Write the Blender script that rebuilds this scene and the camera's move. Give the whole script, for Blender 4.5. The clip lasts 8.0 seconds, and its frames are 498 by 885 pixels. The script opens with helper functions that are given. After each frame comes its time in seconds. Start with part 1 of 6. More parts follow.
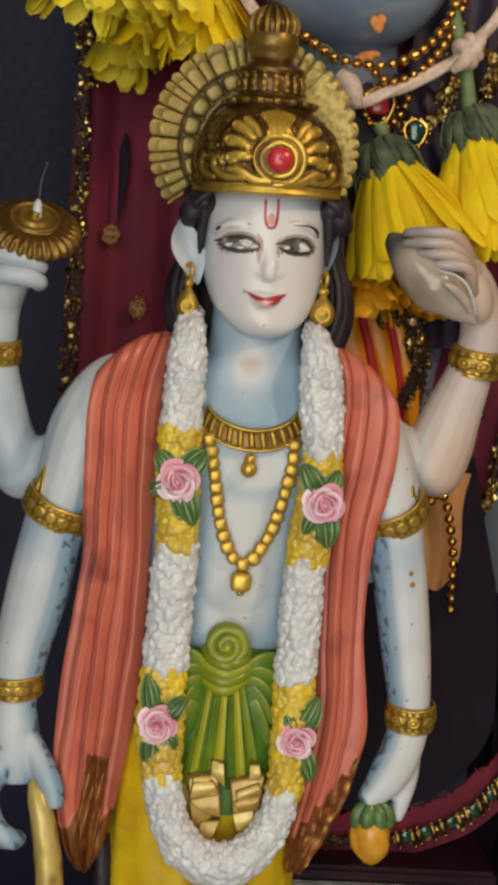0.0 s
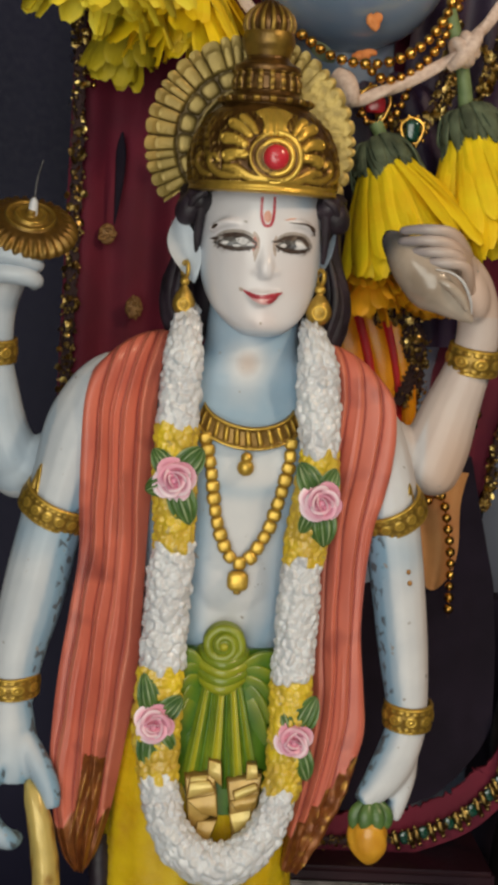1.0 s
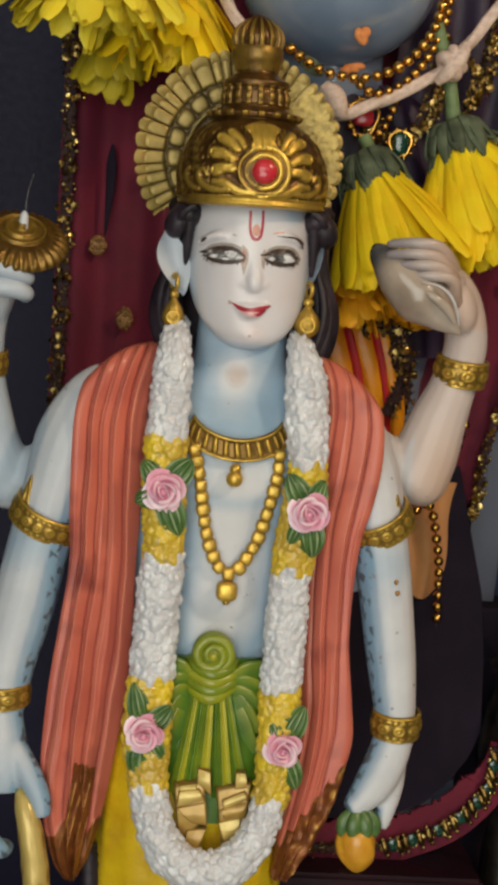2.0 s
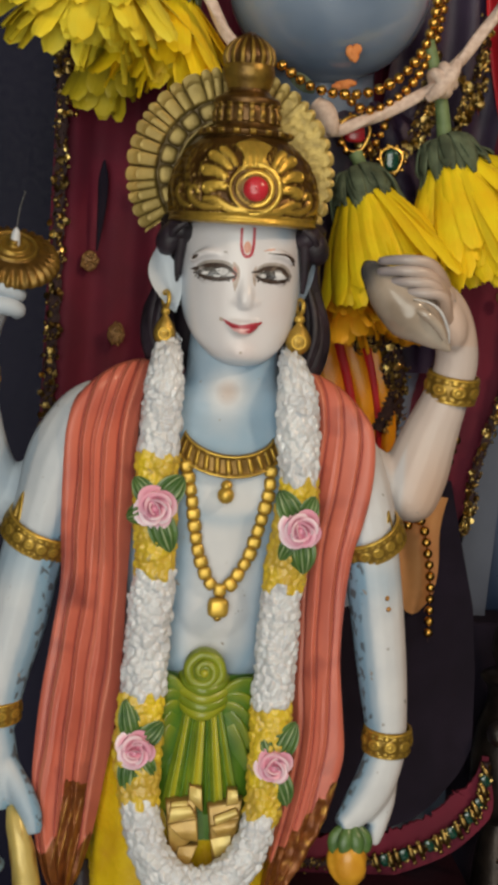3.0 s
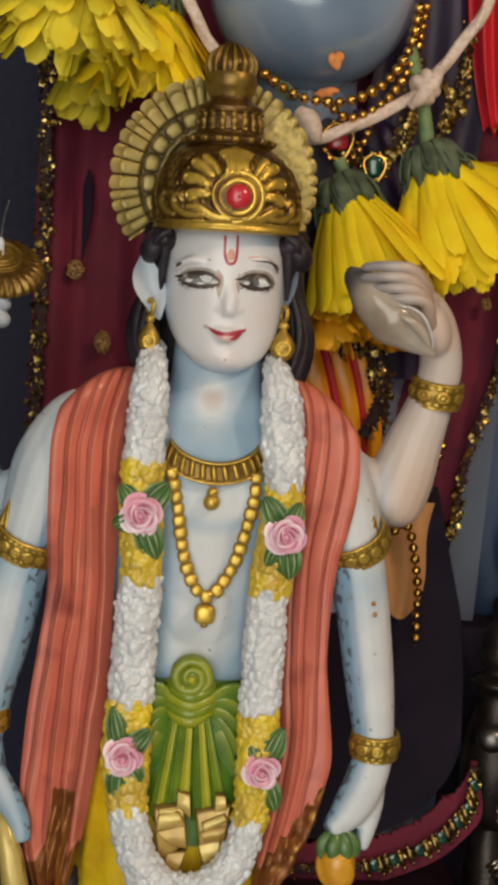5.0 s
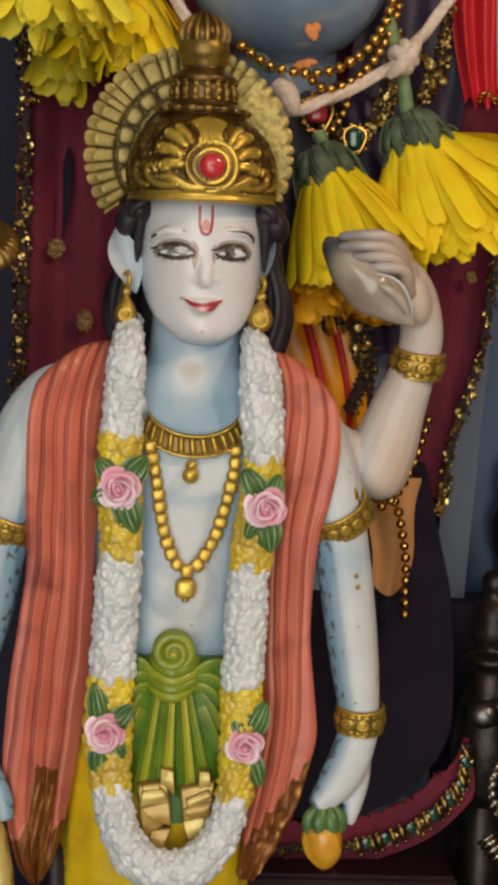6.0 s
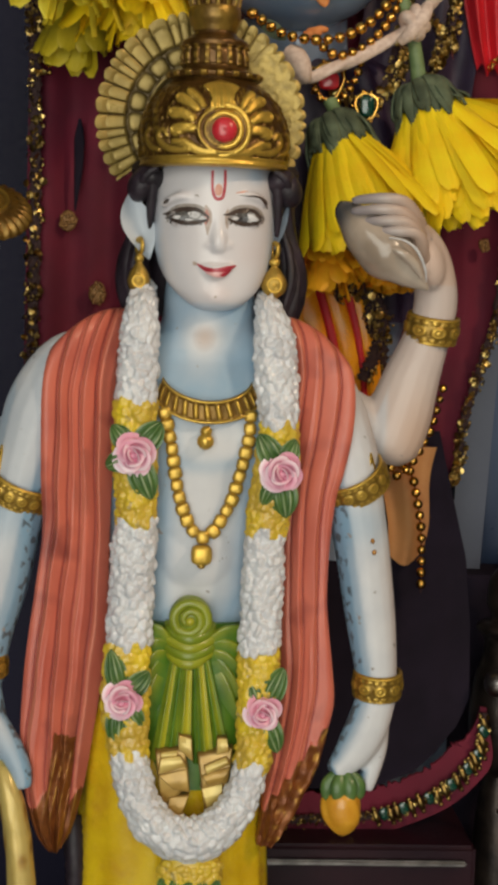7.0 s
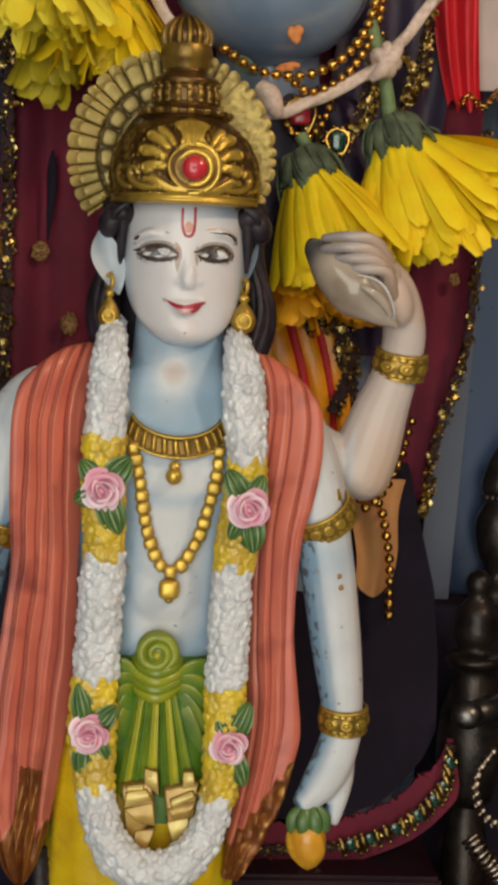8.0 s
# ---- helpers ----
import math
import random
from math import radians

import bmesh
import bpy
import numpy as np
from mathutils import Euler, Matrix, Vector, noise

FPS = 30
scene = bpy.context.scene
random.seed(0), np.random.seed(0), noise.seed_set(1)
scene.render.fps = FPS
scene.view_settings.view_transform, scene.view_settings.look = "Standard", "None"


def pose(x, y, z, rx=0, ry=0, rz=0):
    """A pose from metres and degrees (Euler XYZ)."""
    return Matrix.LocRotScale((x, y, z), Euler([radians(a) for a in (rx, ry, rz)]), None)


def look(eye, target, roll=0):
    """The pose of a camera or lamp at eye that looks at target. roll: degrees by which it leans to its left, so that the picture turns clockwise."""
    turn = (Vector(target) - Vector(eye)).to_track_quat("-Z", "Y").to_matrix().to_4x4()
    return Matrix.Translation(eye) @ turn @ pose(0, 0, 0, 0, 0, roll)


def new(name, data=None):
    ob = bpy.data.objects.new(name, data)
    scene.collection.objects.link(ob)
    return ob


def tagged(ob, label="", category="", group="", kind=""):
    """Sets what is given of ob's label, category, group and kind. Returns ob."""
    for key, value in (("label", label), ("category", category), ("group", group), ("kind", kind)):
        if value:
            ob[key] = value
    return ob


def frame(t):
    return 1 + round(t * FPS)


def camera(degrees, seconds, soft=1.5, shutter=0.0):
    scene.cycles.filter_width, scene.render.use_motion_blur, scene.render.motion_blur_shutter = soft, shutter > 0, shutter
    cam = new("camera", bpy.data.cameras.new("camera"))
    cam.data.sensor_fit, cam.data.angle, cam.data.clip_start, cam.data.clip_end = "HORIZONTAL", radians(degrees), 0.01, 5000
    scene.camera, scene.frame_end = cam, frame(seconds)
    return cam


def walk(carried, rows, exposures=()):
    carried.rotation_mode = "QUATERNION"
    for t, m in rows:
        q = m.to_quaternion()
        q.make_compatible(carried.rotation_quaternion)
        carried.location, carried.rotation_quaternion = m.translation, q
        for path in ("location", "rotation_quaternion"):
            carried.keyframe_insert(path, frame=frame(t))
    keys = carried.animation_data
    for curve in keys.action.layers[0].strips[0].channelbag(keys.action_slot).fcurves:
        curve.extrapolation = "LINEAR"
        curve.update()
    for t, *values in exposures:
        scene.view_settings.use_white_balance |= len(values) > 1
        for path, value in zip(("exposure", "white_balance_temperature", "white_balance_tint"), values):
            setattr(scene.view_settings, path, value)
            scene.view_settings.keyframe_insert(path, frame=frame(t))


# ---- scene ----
from mathutils.bvhtree import BVHTree

# ---- camera ----
cam = camera(18.0, 8.0, soft=4.4)
PATH = [
    (0, (-0.03200, -0.59906, 0.34850), (0.08563, 1.38447, 0.12091), 3.843),
    (0.5, (-0.03646, -0.60018, 0.35028), (0.08414, 1.38340, 0.12476), 3.825),
    (1, (-0.03121, -0.59789, 0.34647), (0.08850, 1.38602, 0.12338), 3.777),
    (1.5, (-0.03013, -0.60091, 0.34776), (0.09302, 1.38299, 0.12644), 3.760),
    (3, (-0.02947, -0.60336, 0.35305), (0.10639, 1.38141, 0.14760), 3.802),
    (3.5, (-0.02923, -0.60260, 0.35217), (0.10960, 1.38254, 0.15234), 3.794),
    (4, (-0.02798, -0.60395, 0.35289), (0.11309, 1.38122, 0.15496), 3.765),
    (5.5, (-0.02381, -0.60559, 0.35176), (0.11603, 1.38015, 0.15868), 2.954),
    (6, (-0.01315, -0.60213, 0.34205), (0.11678, 1.38412, 0.14728), 2.466),
    (6.5, (-0.01282, -0.60216, 0.33282), (0.10767, 1.38426, 0.13372), 2.055),
    (7, (-0.01426, -0.60175, 0.33128), (0.10202, 1.38441, 0.12714), 1.881),
    (7.5, (-0.01671, -0.59949, 0.33411), (0.10504, 1.38657, 0.13226), 2.018),
    (8, (-0.01111, -0.60433, 0.34086), (0.13306, 1.38159, 0.15289), 2.385),
]
walk(cam, [(t, look(eye, target, roll)) for t, eye, target, roll in PATH])

# ---- light: a wide doorway behind the visitor, a warm lamp on the right ----
scene.view_settings.exposure = 0.0
world = bpy.data.worlds.new("world")
scene.world = world
world.use_nodes = True
world.node_tree.nodes["Background"].inputs[0].default_value = (0.60, 0.62, 0.70, 1)
world.node_tree.nodes["Background"].inputs[1].default_value = 0.60


def area(name, eye, target, w, h, power, color):
    data = bpy.data.lights.new(name, "AREA")
    data.shape, data.size, data.size_y, data.energy, data.color = "RECTANGLE", w, h, power, color
    ob = new(name, data)
    ob.matrix_world = look(eye, target)
    return ob


area("doorway_light", (-0.35, -2.4, 0.40), (0.0, 0.0, 0.30), 1.6, 2.2, 40.5, (0.97, 0.975, 0.885))
area("ceiling_lamp_light", (0.75, -0.75, 1.05), (0.03, 0.0, 0.27), 0.13, 0.13, 5.4, (1.0, 0.74, 0.50))

# ---- materials ----


def surface(name, base, second, rough=0.45, metal=0.0, scale=120.0, bump=0.15, fine=900.0, coat=0.0, sss=0.0, tint=None,
            sheen=0.0, spots=None, translucent=0.0, spread=(0.35, 0.65), rnd=0.0, spec=0.5, flake=None):
    """A painted or bare surface: two colours mixed by noise, an optional third by the 'tint' attribute, for paint and
    for painted-in light or shade.
    """
    m = bpy.data.materials.new(name)
    m.use_nodes = True
    nt = m.node_tree
    nodes, links = nt.nodes, nt.links
    bsdf = nodes["Principled BSDF"]
    co = nodes.new("ShaderNodeTexCoord")

    def noise_node(s, detail):
        n = nodes.new("ShaderNodeTexNoise")
        n.inputs["Scale"].default_value, n.inputs["Detail"].default_value = s, detail
        links.new(co.outputs["Object"], n.inputs["Vector"])
        return n

    def ramp(src, lo, hi):
        r = nodes.new("ShaderNodeMapRange")
        r.inputs[1].default_value, r.inputs[2].default_value = lo, hi
        links.new(src, r.inputs[0])
        return r.outputs[0]

    def mix(fac, a, b):
        x = nodes.new("ShaderNodeMix")
        x.data_type = "RGBA"
        links.new(fac, x.inputs[0])
        for sock, v in ((x.inputs[6], a), (x.inputs[7], b)):
            if isinstance(v, tuple):
                sock.default_value = (*v, 1)
            else:
                links.new(v, sock)
        return x.outputs[2]

    big, small = noise_node(scale, 3.0), noise_node(fine, 4.0)
    col = mix(ramp(big.outputs[0], *spread), base, second)
    if rnd:
        info = nodes.new("ShaderNodeObjectInfo")
        hsv = nodes.new("ShaderNodeHueSaturation")
        links.new(col, hsv.inputs["Color"])
        r = nodes.new("ShaderNodeMapRange")
        r.inputs[3].default_value, r.inputs[4].default_value = 1 - rnd, 1 + rnd * 0.5
        links.new(info.outputs["Random"], r.inputs[0])
        links.new(r.outputs[0], hsv.inputs["Value"])
        col = hsv.outputs[0]
    if tint:
        at = nodes.new("ShaderNodeAttribute")
        at.attribute_name = "tint"
        pos = nodes.new("ShaderNodeMath")
        pos.operation = "MULTIPLY"
        jit = nodes.new("ShaderNodeMath")
        jit.operation, jit.inputs[1].default_value, jit.inputs[2].default_value = "MULTIPLY_ADD", 0.7, 0.65
        links.new(big.outputs[0], jit.inputs[0])
        links.new(at.outputs["Fac"], pos.inputs[0])
        links.new(jit.outputs[0], pos.inputs[1])
        col = mix(ramp(pos.outputs[0], 0.0, 1.0), col, tint[0])
        if len(tint) > 1:
            col = mix(ramp(at.outputs["Fac"], 0.0, -1.0), col, tint[1])
    if flake:
        chip, both = noise_node(240, 1.5), nodes.new("ShaderNodeMath")
        both.operation = "MULTIPLY"
        links.new(ramp(chip.outputs[0], 0.54, 0.60), both.inputs[0])
        links.new(ramp(at.outputs["Fac"], 0.86, 1.08), both.inputs[1])
        col = mix(both.outputs[0], col, flake)
    if spots:
        sp = noise_node(spots[1], 2.0)
        col = mix(ramp(sp.outputs[0], spots[2], spots[2] + (spots[3] if len(spots) > 3 else 0.04)), col, spots[0])
    links.new(col, bsdf.inputs["Base Color"])
    rr = nodes.new("ShaderNodeMapRange")
    rr.inputs[3].default_value, rr.inputs[4].default_value = rough * 0.75, min(1.0, rough * 1.3)
    links.new(small.outputs[0], rr.inputs[0])
    links.new(rr.outputs[0], bsdf.inputs["Roughness"])
    bsdf.inputs["Metallic"].default_value = metal
    bsdf.inputs["Specular IOR Level"].default_value = spec
    bsdf.inputs["Coat Weight"].default_value = coat
    bsdf.inputs["Coat Roughness"].default_value = 0.15
    if sss:
        bsdf.inputs["Subsurface Weight"].default_value = sss
        bsdf.inputs["Subsurface Radius"].default_value = (0.004, 0.003, 0.0025)
        bsdf.inputs["Subsurface Scale"].default_value = 1.0
    if sheen:
        bsdf.inputs["Sheen Weight"].default_value = sheen
        bsdf.inputs["Sheen Tint"].default_value = (*base, 1)
    if bump:
        b = nodes.new("ShaderNodeBump")
        b.inputs["Strength"].default_value, b.inputs["Distance"].default_value = bump, 0.0006
        links.new(small.outputs[0], b.inputs["Height"])
        links.new(b.outputs[0], bsdf.inputs["Normal"])
    if translucent:
        tr = nodes.new("ShaderNodeBsdfTranslucent")
        links.new(col, tr.inputs[0])
        ms = nodes.new("ShaderNodeMixShader")
        ms.inputs[0].default_value = translucent
        links.new(bsdf.outputs[0], ms.inputs[1])
        links.new(tr.outputs[0], ms.inputs[2])
        links.new(ms.outputs[0], nodes["Material Output"].inputs[0])
    return m


M = {
    "skin": surface("painted_marble", (0.625, 0.64, 0.67), (0.55, 0.57, 0.61), 0.46, 0, 60, 0.05, 500, coat=0.03,
                    tint=((0.225, 0.375, 0.52), (0.60, 0.42, 0.32)), flake=(0.10, 0.13, 0.16), spots=((0.30, 0.28, 0.27), 230, 0.71)),
    "face": surface("painted_face", (0.735, 0.71, 0.735), (0.68, 0.645, 0.665), 0.32, 0, 40, 0.02, 500, coat=0.18,
                    tint=((0.40, 0.52, 0.66), (0.72, 0.50, 0.45))),
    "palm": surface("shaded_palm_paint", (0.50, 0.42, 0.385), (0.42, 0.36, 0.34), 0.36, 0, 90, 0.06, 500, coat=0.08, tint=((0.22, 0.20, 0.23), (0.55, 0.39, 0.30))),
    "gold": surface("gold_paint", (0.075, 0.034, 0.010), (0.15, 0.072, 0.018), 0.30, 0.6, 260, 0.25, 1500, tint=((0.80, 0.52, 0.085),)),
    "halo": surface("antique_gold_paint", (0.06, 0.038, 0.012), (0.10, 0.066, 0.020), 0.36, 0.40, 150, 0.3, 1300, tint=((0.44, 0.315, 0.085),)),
    "gilt": surface("tan_gilt_paint", (0.36, 0.21, 0.045), (0.56, 0.36, 0.09), 0.32, 0.2, 110, 0.2, 900, coat=0.15, tint=((0.09, 0.045, 0.012), (0.74, 0.60, 0.20))),
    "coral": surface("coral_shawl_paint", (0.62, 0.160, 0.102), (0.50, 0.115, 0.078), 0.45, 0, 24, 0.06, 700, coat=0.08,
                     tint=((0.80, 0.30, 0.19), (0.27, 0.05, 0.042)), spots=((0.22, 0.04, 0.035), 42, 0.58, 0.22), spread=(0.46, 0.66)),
    "bronze": surface("bronze_border_paint", (0.17, 0.05, 0.014), (0.27, 0.09, 0.02), 0.4, 0.35, 250, 0.3, 900, tint=((0.62, 0.33, 0.07),)),
    "white": surface("white_garland_paint", (0.71, 0.72, 0.745), (0.60, 0.605, 0.635), 0.28, 0, 70, 0.05, 900, coat=0.25, sss=0.12, spots=((0.35, 0.33, 0.34), 420, 0.74)),
    "yellow": surface("yellow_garland_paint", (0.78, 0.57, 0.03), (0.55, 0.37, 0.05), 0.32, 0, 75, 0.1, 1000, coat=0.2, spots=((0.45, 0.34, 0.10), 200, 0.66)),
    "pink": surface("pink_rose_paint", (0.79, 0.32, 0.45), (0.72, 0.25, 0.39), 0.32, 0, 120, 0.1, 900, tint=((0.93, 0.76, 0.82),)),
    "leaf": surface("green_leaf_paint", (0.040, 0.105, 0.022), (0.085, 0.17, 0.035), 0.32, 0, 160, 0.15, 900, tint=((0.42, 0.50, 0.28),)),
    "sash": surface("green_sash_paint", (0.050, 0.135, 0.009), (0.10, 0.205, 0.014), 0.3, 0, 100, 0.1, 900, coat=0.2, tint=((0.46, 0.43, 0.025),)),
    "dhoti": surface("yellow_garment_paint", (0.78, 0.54, 0.015), (0.66, 0.42, 0.012), 0.26, 0, 90, 0.35, 260, coat=0.4, spots=((0.60, 0.34, 0.02), 70, 0.60, 0.2)),
    "hair": surface("black_hair_paint", (0.011, 0.007, 0.011), (0.030, 0.019, 0.030), 0.5, 0, 110, 0.35, 700),
    "red": surface("red_enamel", (0.62, 0.03, 0.05), (0.50, 0.02, 0.03), 0.25, 0, 200, 0.05, 900, coat=0.5),
    "lip": surface("lip_paint", (0.40, 0.03, 0.05), (0.48, 0.06, 0.08), 0.3, 0, 300, 0.05, 900),
    "liplow": surface("lower_lip_paint", (0.78, 0.40, 0.40), (0.80, 0.50, 0.48), 0.3, 0, 300, 0.05, 900),
    "brown": surface("brown_lash_paint", (0.035, 0.022, 0.018), (0.075, 0.046, 0.034), 0.4, 0, 900, 0.05, 900),
    "lipfade": surface("faded_red_paint", (0.50, 0.14, 0.10), (0.46, 0.20, 0.16), 0.35, 0, 500, 0.05, 900),
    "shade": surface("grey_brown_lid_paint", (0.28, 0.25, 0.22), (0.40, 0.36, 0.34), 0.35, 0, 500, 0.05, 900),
    "lidgrey": surface("worn_grey_eye_paint", (0.22, 0.21, 0.20), (0.33, 0.32, 0.33), 0.3, 0, 600, 0.03, 900),
    "lashgrey": surface("dark_grey_eye_paint", (0.055, 0.05, 0.05), (0.11, 0.105, 0.10), 0.3, 0, 700, 0.03, 900),
    "noseshade": surface("taupe_shadow_and_mark_paint", (0.40, 0.31, 0.26), (0.50, 0.41, 0.36), 0.35, 0, 400, 0.03, 900),
    "blush": surface("blush_paint", (0.66, 0.34, 0.26), (0.60, 0.28, 0.20), 0.35, 0, 500, 0.05, 900),
    "iris": surface("grey_iris_paint", (0.035, 0.033, 0.035), (0.10, 0.095, 0.10), 0.25, 0, 700, 0.03, 900),
    "eye": surface("eye_white_paint", (0.70, 0.69, 0.70), (0.54, 0.53, 0.54), 0.3, 0, 500, 0.03, 900),
    "shell": surface("conch_paint", (0.50, 0.415, 0.34), (0.30, 0.235, 0.18), 0.22, 0, 45, 0.06, 600, coat=0.5, tint=((0.06, 0.06, 0.065),)),
    "bud": surface("orange_bud_paint", (0.72, 0.36, 0.03), (0.62, 0.27, 0.02), 0.3, 0, 120, 0.1, 700, coat=0.3),
    "base": surface("statue_base_paint", (0.30, 0.05, 0.05), (0.22, 0.04, 0.04), 0.4),
    # blue-grey base stands in for sky reflected on the black stone
    "stone": surface("polished_black_stone", (0.14, 0.20, 0.30), (0.28, 0.35, 0.47), 0.20, 0, 14, 0.04, 500, coat=0.8),
    "paste": surface("sandal_paste", (0.72, 0.27, 0.08), (0.62, 0.20, 0.05), 0.7, 0, 300, 0.4, 900),
    "velvet": surface("maroon_velvet", (0.145, 0.005, 0.024), (0.095, 0.004, 0.018), 0.85, 0, 30, 0.3, 2500, sheen=0.1),
    "blackcloth": surface("black_cloth", (0.010, 0.007, 0.014), (0.016, 0.011, 0.022), 0.85, 0, 40, 0.3, 2500, spec=0.15),
    "purple": surface("purple_silk", (0.022, 0.012, 0.034), (0.035, 0.018, 0.050), 0.5, 0, 60, 0.3, 1800, sheen=0.3),
    "redcloth": surface("red_satin", (0.62, 0.014, 0.025), (0.48, 0.010, 0.018), 0.5, 0, 30, 0.3, 2500, sheen=0.3),
    "orange": surface("orange_silk", (0.95, 0.38, 0.012), (0.90, 0.29, 0.010), 0.28, 0, 60, 0.25, 1600, sheen=0.05),
    "apricot": surface("apricot_cloth", (0.55, 0.26, 0.09), (0.48, 0.21, 0.07), 0.7, 0, 60, 0.3, 1600),
    "sequin": surface("gold_sequin", (0.62, 0.45, 0.15), (0.22, 0.14, 0.045), 0.28, 1.0, 160, 0.1, 900),
    "dullgold": surface("dull_gold_tube", (0.34, 0.23, 0.07), (0.16, 0.10, 0.035), 0.34, 1.0, 200, 0.1, 900),
    "trim": surface("brown_gold_braid", (0.022, 0.005, 0.008), (0.04, 0.014, 0.011), 0.7, 0.05, 500, 0.6, 1500),
    "bead": surface("gold_bead", (0.72, 0.42, 0.10), (0.60, 0.32, 0.06), 0.2, 1.0, 300, 0.05, 900),
    "emerald": surface("green_stone", (0.004, 0.035, 0.022), (0.006, 0.055, 0.035), 0.12, 0, 300, 0.0, 900, coat=1.0),
    "cord": surface("cotton_cord", (0.78, 0.62, 0.53), (0.62, 0.46, 0.38), 0.85, 0, 400, 0.7, 1800),
    "petal": surface("yellow_petal", (1.0, 0.76, 0.012), (0.97, 0.64, 0.008), 0.55, 0, 60, 0.3, 700, translucent=0.06, rnd=0.12),
    "petal_pale": surface("pale_yellow_petal", (0.98, 0.83, 0.07), (0.96, 0.74, 0.03), 0.55, 0, 60, 0.3, 700, translucent=0.12, rnd=0.16),
    # yellow petal darkened to olive, for petals in shade
    "petal_shaded": surface("shaded_yellow_petal", (0.62, 0.47, 0.015), (0.48, 0.38, 0.02), 0.55, 0, 60, 0.3, 700, translucent=0.1, rnd=0.2),
    "petal_orange": surface("orange_petal", (0.95, 0.36, 0.006), (0.92, 0.45, 0.01), 0.55, 0, 60, 0.3, 700, translucent=0.12, rnd=0.16),
    "calyx": surface("green_calyx", (0.135, 0.17, 0.10), (0.055, 0.07, 0.04), 0.8, 0, 130, 0.4, 900, translucent=0.1),
    "stem": surface("green_stem", (0.17, 0.24, 0.10), (0.12, 0.18, 0.07), 0.55, 0, 200, 0.3, 900),
    "navy": surface("navy_panel", (0.008, 0.0075, 0.023), (0.0135, 0.0115, 0.032), 0.5, 0, 8, 0.0, 300, spec=0.13),
    "greyblue": surface("grey_blue_board", (0.080, 0.092, 0.135), (0.066, 0.078, 0.115), 0.5, 0, 20, 0.1, 500),
    "lacquer": surface("maroon_lacquer", (0.016, 0.006, 0.011), (0.026, 0.009, 0.014), 0.34, 0, 25, 0.1, 400, coat=0.05, spec=0.15),
    "steel": surface("dull_silver", (0.52, 0.43, 0.35), (0.30, 0.24, 0.19), 0.28, 1.0, 120, 0.2, 700),
    "darkmetal": surface("dark_silver", (0.26, 0.24, 0.23), (0.14, 0.13, 0.125), 0.36, 1.0, 120, 0.3, 700),
    "tarnish": surface("tarnished_silver", (0.046, 0.034, 0.028), (0.016, 0.012, 0.011), 0.36, 0.6, 90, 0.4, 600),
    "plaster": surface("room_plaster", (0.62, 0.58, 0.52), (0.55, 0.51, 0.46), 0.8, 0, 4, 0.2, 200),
    "tile": surface("room_floor_stone", (0.35, 0.32, 0.29), (0.28, 0.26, 0.24), 0.4, 0, 6, 0.1, 200),
    "motif": surface("dull_gold_thread", (0.30, 0.16, 0.05), (0.20, 0.10, 0.035), 0.5, 0.4, 500, 0.4, 1500),
    "blueboard": surface("blue_reflection_paint", (0.020, 0.038, 0.09), (0.03, 0.055, 0.12), 0.3, 0, 12, 0.1, 300, coat=0.4),
    "palesheet": surface("pale_pink_grey_sheet", (0.52, 0.42, 0.39), (0.44, 0.35, 0.33), 0.8, 0, 40, 0.3, 2000),
    "pinkbud": surface("pink_paper", (0.75, 0.28, 0.25), (0.7, 0.2, 0.2), 0.6),
}

# ---- shape building, in millimetres ----


def spline(pts, n=6):
    """Catmull-Rom through rows of numbers."""
    p = np.array(pts, float)
    q = np.vstack([2 * p[0] - p[1], p, 2 * p[-1] - p[-2]])
    out = []
    for i in range(1, len(q) - 2):
        for k in range(n):
            t = k / n
            a, b, c, d = q[i - 1], q[i], q[i + 1], q[i + 2]
            out.append(0.5 * (2 * b + (c - a) * t + (2 * a - 5 * b + 4 * c - d) * t * t + (3 * b - a - 3 * c + d) * t ** 3))
    out.append(p[-1])
    return np.array(out)


def smooth(lo, hi, v):
    t = np.clip((np.asarray(v, float) - lo) / (hi - lo), 0, 1)
    return t * t * (3 - 2 * t)


def ico_template(sub):
    bm = bmesh.new()
    bmesh.ops.create_icosphere(bm, subdivisions=sub, radius=1)
    v = np.array([x.co[:] for x in bm.verts])
    bm.verts.ensure_lookup_table()
    f = [tuple(x.index for x in fc.verts) for fc in bm.faces]
    bm.free()
    return v, f


ICO = {s: ico_template(s) for s in (1, 2, 3, 4)}


